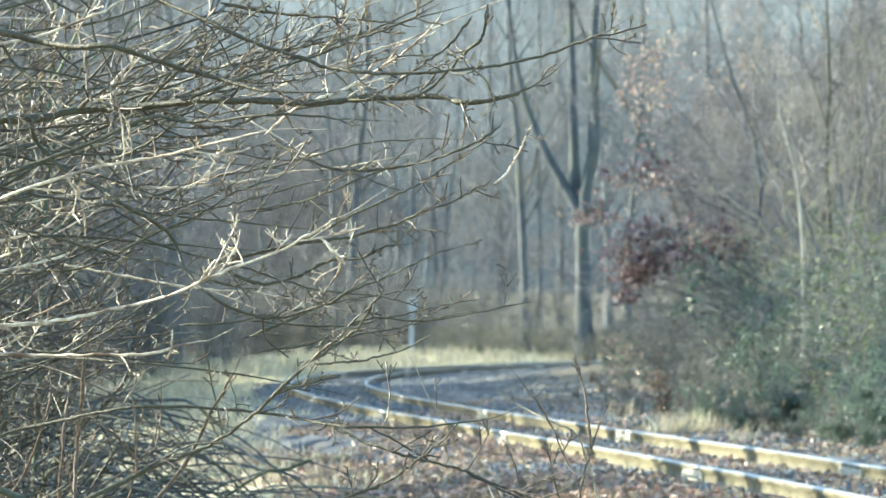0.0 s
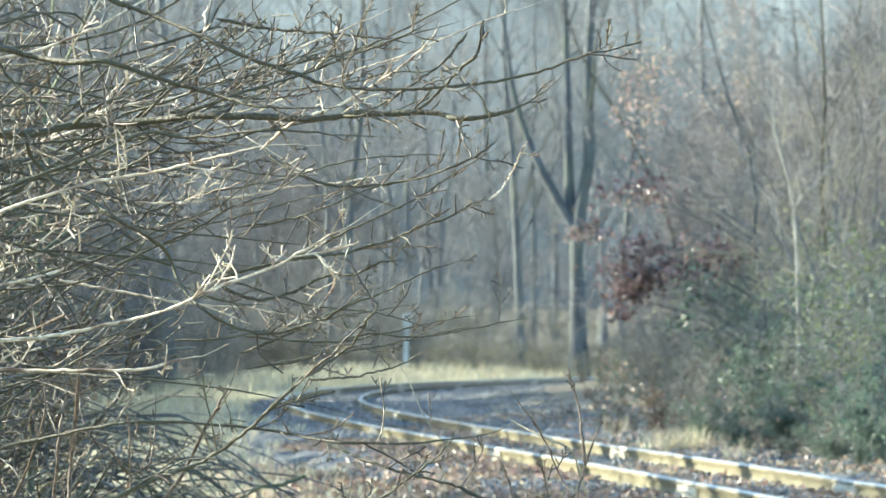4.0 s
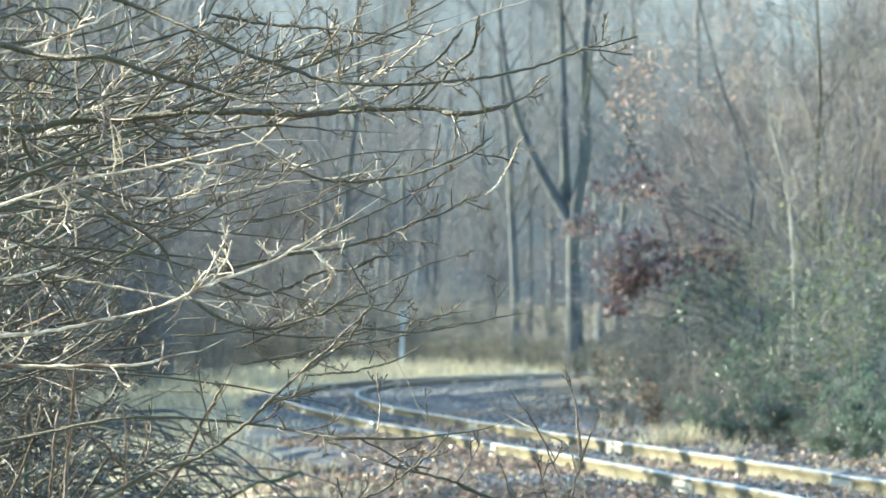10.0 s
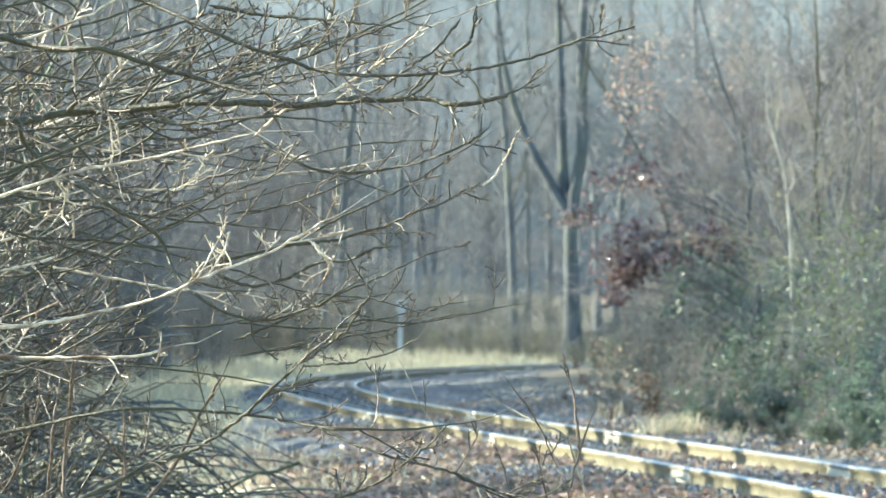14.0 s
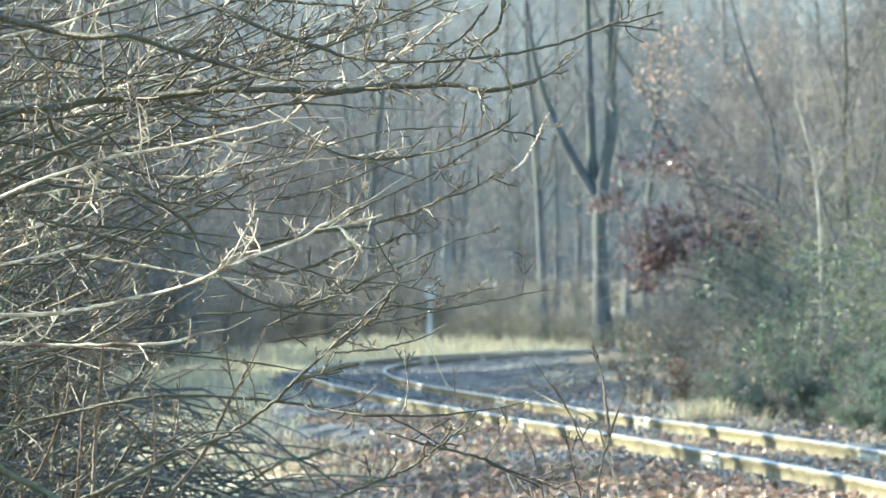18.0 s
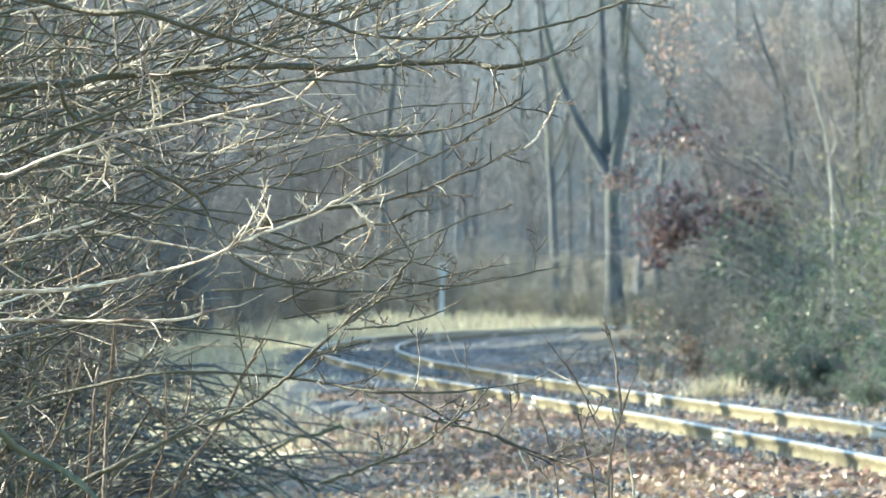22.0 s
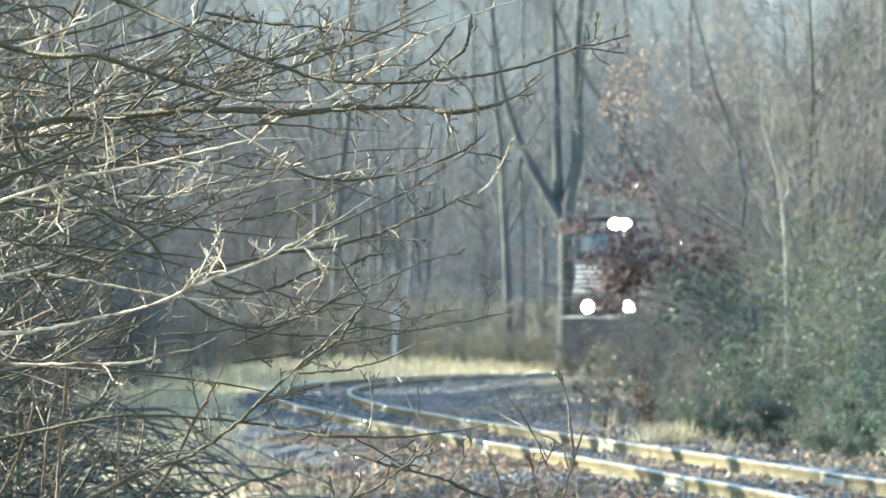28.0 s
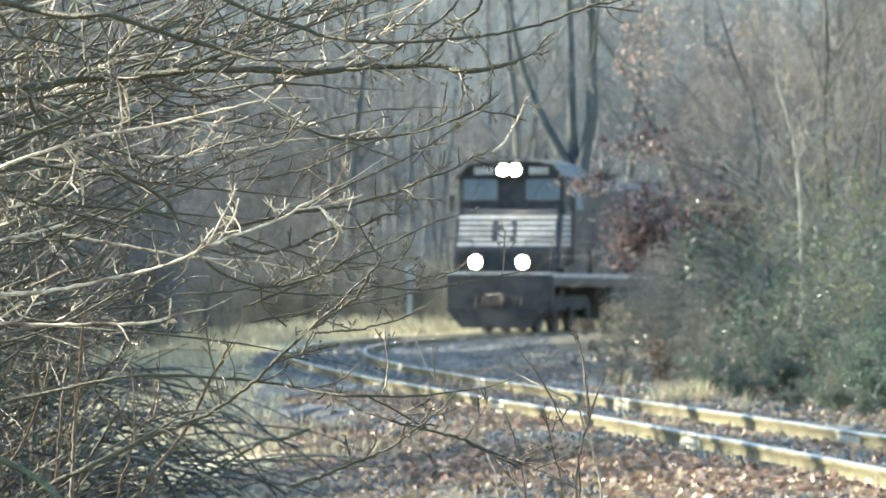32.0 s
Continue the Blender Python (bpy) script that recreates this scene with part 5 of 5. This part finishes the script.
    limb(thicket, "stem", 0.0110, 0.0061, 4, [(-1.316, 17.01, 0.581), (-1.312, 17.10, 0.855), (-1.291, 17.10, 1.069), (-1.263, 17.01, 1.368)], join=(-1.29, 16.96, -0.42))
    limb(thicket, "stem", 0.0101, 0.0050, 4, [(-1.417, 17.47, 0.559), (-1.390, 17.39, 0.889), (-1.377, 17.43, 1.062), (-1.366, 17.52, 1.192)], join=(-1.40, 17.56, -0.42))
    limb(thicket, "stem", 0.0116, 0.0052, 5, [(-1.113, 18.02, 0.578), (-0.935, 18.07, 0.847), (-0.842, 18.01, 1.029), (-0.748, 17.93, 1.187), (-0.694, 17.95, 1.322)], join=(-1.10, 18.13, -0.42))
    limb(thicket, "stem", 0.0071, 0.0036, 4, [(-1.116, 16.57, 0.623), (-1.075, 16.48, 0.771), (-1.053, 16.45, 0.885), (-0.989, 16.52, 0.934), (-0.973, 16.59, 1.078), (-0.971, 16.55, 1.203)], join=(-1.10, 16.72, -0.42))
    limb(thicket, "stem", 0.0059, 0.0024, 3, [(-1.056, 16.50, 0.884), (-1.136, 16.41, 0.989), (-1.227, 16.38, 1.036)])
    limb(thicket, "stem", 0.0074, 0.0037, 4, [(-1.627, 17.27, 0.633), (-1.540, 17.26, 0.785), (-1.468, 17.17, 0.939), (-1.421, 17.13, 1.110), (-1.449, 17.20, 1.282)], join=(-1.62, 17.46, -0.42))
    build_inner_limbs(tree)
    build_fine_limbs(tree)


def build_inner_limbs(tree):
    """More limbs of the overhanging tree, rising to the right out of its trunk side."""
    g = np.random.default_rng(97)
    for i in range(24):
        z0 = g.uniform(1.15, 2.35) if i < 9 else g.uniform(1.8, 2.5)
        y0 = g.uniform(14.9, 17.6)
        x0 = g.uniform(-2.0, -1.3)
        a = radians(g.uniform(-4, 42) if i % 3 else g.uniform(-25, 5))
        length = g.uniform(0.5, 1.5)
        bend = g.uniform(-0.35, 0.5)
        pts = [(x0 + length * k / 4 * math.cos(a + bend * k / 4), y0 + g.normal() * 0.05, z0 + length * k / 4 * math.sin(a + bend * k / 4)) for k in range(5)]
        limb(tree, "lit" if i % 6 == 0 else "oak", g.uniform(0.005, 0.0105), 0.0025, int(g.integers(3, 8)), pts, join=(-2.12, 14.2, max(0.5, z0 - 0.3)))


def build_fine_limbs(tree):
    """Slender sweeping branchlets between the main limbs."""
    g = np.random.default_rng(99)
    for i in range(34):
        x0, z0, y0 = g.uniform(-1.5, -0.55), g.uniform(1.25, 2.3), g.uniform(13.8, 16.2)
        a = radians(g.uniform(2, 26) if i % 4 else g.uniform(-22, 0))
        length, bend = g.uniform(0.6, 1.25), g.uniform(-0.15, 0.45)
        pts, p = [], [x0, z0]
        for k in range(6):
            pts.append((p[0], y0 + g.normal() * 0.04, p[1]))
            b = a + bend * k / 5 + g.normal() * 0.09
            p = [p[0] + length / 5 * math.cos(b), p[1] + length / 5 * math.sin(b)]
        limb(tree, "lit" if i % 7 == 0 else "oak", g.uniform(0.003, 0.0052), 0.0018, int(g.integers(2, 5)), pts)


def build_left_tangle():
    """The dense bramble behind the overhanging tree."""
    g = np.random.default_rng(91)
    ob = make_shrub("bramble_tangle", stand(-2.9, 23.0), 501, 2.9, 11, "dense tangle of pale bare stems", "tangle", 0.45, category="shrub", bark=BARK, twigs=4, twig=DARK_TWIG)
    for x, y, s in ((-2.6, 25.5, 0.9), (-3.2, 27, 1.05)):
        put_copy(ob, x, y, g.uniform(0, 6.28), s)
    tall = make_shrub("bramble_tangle", stand(-2.55, 20.0), 502, 4.2, 8, "tall tangle of sunlit olive-brown twigs", "tangle", 0.28, category="shrub", bark=MOSS_BARK, twigs=9, twig=TWIG)
    for x, y, s in ((-2.75, 22.5, 0.9), (-3.2, 24.0, 1.05), (-3.4, 29.0, 1.1), (-2.2, 18.6, 0.85), (-2.45, 24.5, 1.25), (-2.95, 27.5, 1.35)):
        put_copy(tall, x, y, g.uniform(0, 6.28), s)


def build_bank_thicket():
    """Thicket on the bank behind the overhanging tree, its twigs coloured dark for shade."""
    g = np.random.default_rng(98)
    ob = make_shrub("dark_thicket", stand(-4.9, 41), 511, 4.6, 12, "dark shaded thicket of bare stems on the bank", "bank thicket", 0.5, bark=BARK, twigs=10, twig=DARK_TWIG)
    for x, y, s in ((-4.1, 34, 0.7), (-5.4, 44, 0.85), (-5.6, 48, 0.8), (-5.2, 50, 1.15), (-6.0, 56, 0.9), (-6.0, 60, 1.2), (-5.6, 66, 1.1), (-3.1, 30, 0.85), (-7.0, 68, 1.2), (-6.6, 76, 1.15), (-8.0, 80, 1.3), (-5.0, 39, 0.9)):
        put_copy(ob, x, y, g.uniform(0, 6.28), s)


def build_brush_pile():
    g = np.random.default_rng(95)
    x0, y0 = -1.75, 28.5
    z0 = float(ground_z(x0, y0)[0])
    heap = empty("brush_pile", pose(x0, y0, z0), "heap of cut grey sticks and branches", "brush pile")
    n = 90
    t = np.linspace(-1, 1, 11)
    for i in range(112 + 1):
        k = 1 if i < 112 else n
        log = i < 10
        a = g.normal(size=k) * (0.3 if log else 0.5) + (math.pi if i % 2 else 0.0)
        L = g.uniform(0.4, 0.8, k) if log else g.uniform(0.3, 0.95, k)
        high = g.random(k) ** 2.0 * 0.3 if log else g.random(k) ** 1.15 * 1.28
        c = np.stack([g.normal(size=k) * 0.5 - 0.22, g.normal(size=k) * 0.4, 0.03 + high], 1)
        c[:, 0] *= 1.15 - 0.5 * high
        tilt = g.normal(size=k) * (0.08 if log else 0.5 if i % 3 == 0 else 0.24)
        arch = g.uniform(0.0, 0.05, k) if log else g.uniform(0.05, 0.5, k) * c[:, 2]
        P = np.stack([c[:, :1] + np.cos(a)[:, None] * L[:, None] * t, c[:, 1:2] + np.sin(a)[:, None] * L[:, None] * t,
                      c[:, 2:] - arch[:, None] * np.abs(t) ** 2.4 + (tilt * L)[:, None] * t], -1)
        P += np.cumsum(g.normal(size=P.shape) * 0.013, 1)
        P[..., 2] = np.maximum(P[..., 2], 0.0)
        R = (g.uniform(0.018, 0.034, (k, 1)) if log else g.uniform(0.005, 0.0135, (k, 1))) * np.linspace(1, 0.4, 11)[None]
        V, F = tubes(P, R, 6)
        child("log" if log else "stick" if k == 1 else "brushwood", mesh_of("stick", V, [F], (FAR_BARK, MOSS_BARK, FAR_BARK, BARK, REED, MOSS_BARK, FAR_BARK)[i % 7], True), heap, "", "" if k == 1 else "stuff")
    # a broken log with pale torn wood
    P, _ = smooth_line([(0.02, -0.75, 0.33), (0.17, -0.75, 0.31), (0.3, -0.75, 0.25), (0.36, -0.74, 0.21)], 10)
    V, F = tubes(P[None], np.array([0.02, 0.025, 0.027, 0.03, 0.034, 0.036, 0.03, 0.022, 0.014, 0.003])[None], 9)
    child("broken_log", mesh_of("broken_log", V, [F], BIRCH, True), heap, "broken log with pale torn wood")


# ---- the sign beyond the track ----


def build_sign():
    x, y = -0.46, 148.0
    z0 = float(ground_z(x, y)[0])
    ob = empty("whistle_post", pose(x, y, z0, 0, 1.5, 0), "pale blue-white post with a small square sign", "sign post")
    top = 2.2 - z0
    bm = bmesh.new()
    box(bm, -0.08, 0.08, -0.05, 0.05, -0.1, top - 0.05, 0.01)
    part("post", bm, SIGN_PAINT, ob)
    bm = bmesh.new()
    box(bm, -0.15, 0.15, -0.075, -0.052, top - 0.40, top, 0.012)
    plate = part("sign_panel", bm, SIGN_PAINT, ob)
    bm = bmesh.new()
    for dx in (-0.09, 0.09):
        rod(bm, (dx, -0.076, top - 0.21), (dx, -0.086, top - 0.21), 0.012, 8)
    part("bolt", bm, STEEL, plate)


# ---- the locomotive ----
# Its own space: y forward, z up from the rail head, the origin midway between the trucks.


def prism(bm, outline, y0, y1):
    """A solid from an outline in x and z, swept from y0 to y1."""
    a = [bm.verts.new((x, y0, z)) for x, z in outline]
    b = [bm.verts.new((x, y1, z)) for x, z in outline]
    n = len(outline)
    for i in range(n):
        bm.faces.new((a[i], a[(i + 1) % n], b[(i + 1) % n], b[i]))
    bm.faces.new(a[::-1])
    bm.faces.new(b)
    bmesh.ops.recalc_face_normals(bm, faces=bm.faces)
    return bm


def side_prism(bm, outline, x0, x1):
    """A solid from an outline in y and z, swept from x0 to x1."""
    a = [bm.verts.new((x0, y, z)) for y, z in outline]
    b = [bm.verts.new((x1, y, z)) for y, z in outline]
    n = len(outline)
    for i in range(n):
        bm.faces.new((a[i], a[(i + 1) % n], b[(i + 1) % n], b[i]))
    bm.faces.new(a[::-1])
    bm.faces.new(b)
    bmesh.ops.recalc_face_normals(bm, faces=bm.faces)
    return bm


def lamp_unit(parent, x, y, z, r):
    bm = bmesh.new()
    rod(bm, (x, y - 0.12, z), (x, y, z), r * 1.22, 20)
    hood = part("lamp_housing", bm, GRIME, parent)
    bm = bmesh.new()
    rod(bm, (x, y, z), (x, y + 0.012, z), r, 20)
    part("lens", bm, LAMP, hood, "bright warm-white lamp lens")


def build_locomotive():
    loco = empty("locomotive", pose(*[float(q) for q in on_line(200)[:2]], RAIL_TOP), "black diesel locomotive with white nose stripes and lit headlights", "locomotive")
    loco.scale = (1.09, 1.09, 1.09)
    # frame and deck
    bm = bmesh.new()
    box(bm, -1.5, 1.5, -10.2, 9.3, 1.28, 1.58, 0.02)
    part("deck", bm, BLACK, loco)
    bm = bmesh.new()
    for sx in (-1.51, 1.51):
        box(bm, sx - 0.012, sx + 0.012, -10.2, 9.3, 1.50, 1.60)
    box(bm, -1.5, 1.5, 9.302, 9.33, 1.56, 1.64)
    part("deck_edge", bm, WHITE, loco, "white stripe along the deck edge")
    bm = bmesh.new()
    prism(bm, [(-1.45, 0.55), (1.45, 0.55), (1.5, 1.3), (-1.5, 1.3)], 9.15, 9.3)
    part("pilot", bm, BLACK, loco)
    bm = bmesh.new()
    prism(bm, [(-1.42, 0.66), (-0.95, 0.12), (0.95, 0.12), (1.42, 0.66)], 9.28, 9.72)
    part("snow_plow", bm, BLACK, loco, "dusty black snow plow")
    bm = bmesh.new()
    box(bm, -0.16, 0.16, 9.2, 9.75, 0.72, 1.0, 0.03)
    box(bm, -0.2, 0.2, 9.7, 10.0, 0.7, 1.05, 0.06)
    part("coupler", bm, GRIME, loco)
    for x in (-0.62, -0.45, 0.45, 0.62):
        bm = bmesh.new()
        pts = [Vector((x, 9.32, 0.95)), Vector((x * 1.02, 9.46, 0.7)), Vector((x * 1.05, 9.5, 0.45)), Vector((x * 1.08, 9.44, 0.3))]
        for a, b in zip(pts[:-1], pts[1:]):
            rod(bm, a, b, 0.025, 8)
        part("air_hose", bm, GRIME, loco)
    # steps at both front corners
    for sx in (-1, 1):
        for z in (0.35, 0.65, 0.95, 1.25):
            bm = bmesh.new()
            box(bm, *sorted((sx * 1.08, sx * 1.5)), 8.7, 9.12, z - 0.02, z + 0.02, 0.006)
            part("step", bm, GRIME, loco)
        bm = bmesh.new()
        rod(bm, (sx * 1.46, 9.34, 1.6), (sx * 1.46, 9.34, 2.55), 0.022)
        rod(bm, (sx * 1.46, 9.34, 2.55), (sx * 0.75, 9.34, 2.5), 0.02)
        rod(bm, (sx * 0.75, 9.34, 2.5), (sx * 0.75, 9.34, 1.6), 0.02)
        part("handrail", bm, GRIME, loco)
    # wide nose
    bm = bmesh.new()
    side_prism(bm, [(6.9, 1.58), (8.75, 1.58), (8.72, 2.2), (8.45, 3.22), (8.3, 3.34), (6.9, 3.52)], -1.5, 1.5)
    bmesh.ops.bevel(bm, geom=[e for e in bm.edges if abs(e.verts[0].co.x - e.verts[1].co.x) < 0.01], offset=0.16, segments=3, affect="EDGES")
    nose = part("nose", bm, BLACK, loco, "black wide nose")
    # nose stripes, each band a plate just proud of the slope
    for k in range(6):
        z0 = 2.34 + k * 0.148
        z1 = z0 + (0.085 if 0 < k < 5 else 0.10)

        def face_y(z):
            return 8.72 - (z - 2.2) * 0.27 / 1.02
        for x0, x1 in (((-1.36, -0.27), (0.42, 1.36)) if 0 < k < 5 else ((-1.38, 1.38),)):
            bm = bmesh.new()
            side_prism(bm, [(face_y(z0) - 0.01, z0), (face_y(z0) + 0.012, z0), (face_y(z1) + 0.012, z1), (face_y(z1) - 0.01, z1)], x0, x1)
            part("stripe", bm, WHITE, nose, "white painted nose stripe")
        for sx in (-1, 1):
            bm = bmesh.new()
            box(bm, *sorted((sx * 1.49, sx * 1.508)), 7.5, face_y(z0) - 0.2, z0, z1)
            part("side_stripe", bm, WHITE, nose, "white painted nose stripe")
        if k in (1, 2, 3, 4):
            bm = bmesh.new()
            side_prism(bm, [(face_y(z0) - 0.01, z0), (face_y(z0) + 0.012, z0), (face_y(z1) + 0.012, z1), (face_y(z1) - 0.01, z1)], 0.0 - (0.16 if k in (2, 3) else 0.1), 0.24 if k != 3 else 0.12)
            part("emblem_block", bm, WHITE, nose, "white emblem shape between the stripes")
    bm = bmesh.new()
    box(bm, -0.35, 0.35, 8.73, 8.755, 1.62, 2.26, 0.008)
    part("nose_door", bm, BLACK, nose)
    for sx in (-1, 1):
        bm = bmesh.new()
        box(bm, sx * 1.05 - 0.28, sx * 1.05 + 0.28, 8.735, 8.757, 1.68, 2.2, 0.01)
        part("access_panel", bm, GRIME, nose)
    # cab
    bm = bmesh.new()
    prism(bm, [(-1.5, 1.58), (1.5, 1.58), (1.5, 4.22), (1.18, 4.55), (0.7, 4.66), (-0.7, 4.66), (-1.18, 4.55), (-1.5, 4.22)], 5.65, 8.100)
    cab = part("cab", bm, BLACK, loco)
    bm = bmesh.new()
    prism(bm, [(-1.56, 4.2), (-1.2, 4.53), (-0.7, 4.645), (0.7, 4.645), (1.2, 4.53), (1.56, 4.2), (1.56, 4.25), (1.22, 4.6), (0.7, 4.72), (-0.7, 4.72), (-1.22, 4.6), (-1.56, 4.25)], 5.55, 8.370)
    part("cab_roof", bm, mat("dusty_grey_roof", (0.16, 0.16, 0.16), (0.3, 0.3, 0.29), 4, 0.6, bump=0.1), loco, "dusty grey angled cab roof")
    for x0, x1 in ((-1.36, -0.40), (0.40, 1.36)):
        bm = bmesh.new()
        box(bm, x0 - 0.06, x1 + 0.06, 8.090, 8.125, 3.50, 4.22, 0.02)
        fr = part("window_frame", bm, GRIME, cab)
        bm = bmesh.new()
        box(bm, x0, x1, 8.120, 8.140, 3.60, 4.17, 0.03)
        part("windshield", bm, GLASS, fr, "windshield with sky reflection painted in blue-grey")
        bm = bmesh.new()
        rod(bm, ((x0 + x1) / 2, 8.160, 4.1), ((x0 + x1) / 2 + 0.25, 8.160, 3.66), 0.012, 6)
        part("wiper", bm, GRIME, fr)
    for sx in (-1, 1):
        bm = bmesh.new()
        box(bm, *sorted((sx * 1.495, sx * 1.515)), 6.250, 7.550, 3.35, 4.0, 0.008)
        part("side_window", bm, GLASS, cab)
        bm = bmesh.new()
        box(bm, sx * 0.78 - 0.27, sx * 0.78 + 0.27, 8.110, 8.210, 4.30, 4.5, 0.015)
        part("number_board", bm, WHITE, cab, "white number board")
        bm = bmesh.new()
        rod(bm, (sx * 1.52, 7.950, 3.5), (sx * 1.72, 8.050, 3.5), 0.015, 6)
        box(bm, sx * 1.72 - 0.08, sx * 1.72 + 0.08, 8.030, 8.070, 3.3, 3.75, 0.01)
        part("mirror", bm, GRIME, cab)
    bm = bmesh.new()
    box(bm, -0.42, 0.42, 8.100, 8.270, 4.24, 4.60, 0.03)
    head = part("headlight_box", bm, GRIME, loco)
    for x in (-0.17, 0.17):
        lamp_unit(head, x, 8.400, 4.42, 0.15)
    # ditch lights on the deck corners
    for x in (-0.66, 0.66):
        bm = bmesh.new()
        box(bm, x - 0.2, x + 0.2, 9.08, 9.26, 1.68, 2.08, 0.02)
        dl = part("ditch_light", bm, GRIME, loco)
        lamp_unit(dl, x, 9.39, 1.9, 0.165)
    # long hood, roof gear
    bm = bmesh.new()
    prism(bm, [(-0.95, 1.58), (0.95, 1.58), (0.95, 4.0), (0.7, 4.3), (-0.7, 4.3), (-0.95, 4.0)], -9.6, 5.0)
    hood = part("hood", bm, BLACK, loco)
    for sx in (-1, 1):
        for k in range(9):
            bm = bmesh.new()
            box(bm, *sorted((sx * 0.945, sx * 0.965)), -8.8 + k * 1.5, -7.5 + k * 1.5, 1.75, 3.5, 0.006)
            part("hood_door", bm, BLACK, hood)
        bm = bmesh.new()
        box(bm, *sorted((sx * 0.95, sx * 1.35)), -9.2, -5.4, 3.4, 4.25, 0.03)
        part("radiator", bm, GRIME, hood)
        bm = bmesh.new()
        for k in range(9):
            rod(bm, (sx * 1.47, -9.0 + k * 1.7, 1.58), (sx * 1.47, -9.0 + k * 1.7, 2.6), 0.018, 6)
        rod(bm, (sx * 1.47, -9.0, 2.6), (sx * 1.47, 4.6, 2.6), 0.018, 6)
        part("side_handrail", bm, GRIME, loco)
        bm = bmesh.new()
        prism(bm, [(sx * 0.96, 1.585), (sx * 1.4, 1.585), (sx * 1.4, 2.2), (sx * 1.3, 2.3), (sx * 0.96, 2.3)], 2.4, 4.7)
        part("battery_box", bm, BLACK, loco)
    for y in (-8.2, -6.6):
        bm = bmesh.new()
        rod(bm, (0, y, 4.3), (0, y, 4.45), 0.62, 24)
        part("cooling_fan", bm, GRIME, hood)
    bm = bmesh.new()
    box(bm, -0.2, 0.2, -2.6, -1.6, 4.29, 4.6, 0.04)
    part("exhaust", bm, GRIME, hood)
    bm = bmesh.new()
    for dx, dy in ((-0.18, 0.42), (0, 0.55), (0.18, 0.36)):
        rod(bm, (1.0 + dx, 5.3, 4.82), (1.0 + dx, 5.3 + dy, 4.82), 0.03, 10, 0.09)
    rod(bm, (0.78, 5.3, 4.8), (1.22, 5.3, 4.8), 0.025)
    rod(bm, (1.0, 5.3, 4.6), (1.0, 5.3, 4.82), 0.025)
    part("air_horn", bm, STEEL, loco)
    bm = bmesh.new()
    rod(bm, (-0.5, 6.4, 4.71), (-0.5, 6.4, 5.0), 0.02)
    rod(bm, (-0.5, 6.4, 4.78), (-0.5, 6.4, 4.86), 0.09, 12)
    part("antenna", bm, GRIME, loco)
    # fuel tank
    bm = bmesh.new()
    prism(bm, [(-1.2, 0.35), (1.2, 0.35), (1.42, 0.6), (1.42, 1.25), (-1.42, 1.25), (-1.42, 0.6)], -2.6, 2.8)
    part("fuel_tank", bm, GRIME, loco)
    # trucks with turning wheel sets
    for ty in (-6.3, 6.3):
        bm = bmesh.new()
        for sx in (-1, 1):
            side_prism(bm, [(ty - 2.4, 0.75), (ty - 2.3, 0.45), (ty - 1.9, 0.45), (ty - 1.5, 0.6), (ty + 1.5, 0.6), (ty + 1.9, 0.45), (ty + 2.3, 0.45), (ty + 2.4, 0.75), (ty + 2.0, 1.0), (ty - 2.0, 1.0)], *sorted((sx * 0.95, sx * 1.12)))
        box(bm, -0.95, 0.95, ty - 0.3, ty + 0.3, 0.6, 1.25, 0.02)
        truck = part("truck_frame", bm, GRIME, loco)
        for k in (-1.75, 0.0, 1.75):
            for sx in (-1, 1):
                bm = bmesh.new()
                box(bm, *sorted((sx * 1.1, sx * 1.24)), ty + k - 0.16, ty + k + 0.16, 0.36, 0.68, 0.03)
                part("axle_box", bm, GRIME, truck)
            bm = bmesh.new()
            for sx in (-1, 1):
                rod(bm, (sx * 0.635, 0, 0), (sx * 0.755, 0, 0), 0.466, 28)
                rod(bm, (sx * 0.61, 0, 0), (sx * 0.635, 0, 0), 0.49, 28)
                rod(bm, (sx * 0.755, 0, 0), (sx * 0.78, 0, 0), 0.3, 20)
            rod(bm, (-0.9, 0, 0), (0.9, 0, 0), 0.09, 12)
            ws = part("wheelset", bm, STEEL, loco)
            ws.matrix_basis = pose(0, ty + k, 0.466)
            WHEELS.append(ws)
    return loco


WHEELS = []

build_special_trees()
build_woods()
build_understorey()
build_evergreens()
build_sign()
locomotive = build_locomotive()
build_near_thicket()
build_left_tangle()
build_bank_thicket()
build_brush_pile()
build_undergrowth()
build_grass()
build_litter()
build_russet_litter()
build_bed()
build_thatch()
build_ballast()
build_rails()
build_ties()


def loco_arc(t):
    """Arc length of the locomotive's middle at t seconds: it rolls towards the viewer at an even pace."""
    return 111.85 + (32.0 - t) * 3.95


def motions():
    rows = []
    for i in range(65):
        t = i * 0.5
        a = loco_arc(t)
        x0, y0, _ = on_line(a - 6.3)
        x1, y1, _ = on_line(a + 6.3)
        rows.append((t, pose((x0 + x1) / 2, (y0 + y1) / 2, RAIL_TOP, 0, 0, math.degrees(math.atan2(-(x0 - x1), y0 - y1)))))
    walk(locomotive, rows)
    for ws in WHEELS:
        x, y, z = ws.location
        walk(ws, [(i * 0.2, pose(x, y, z, -math.degrees(3.95 * i * 0.2 / 0.508))) for i in range(161)])


motions()
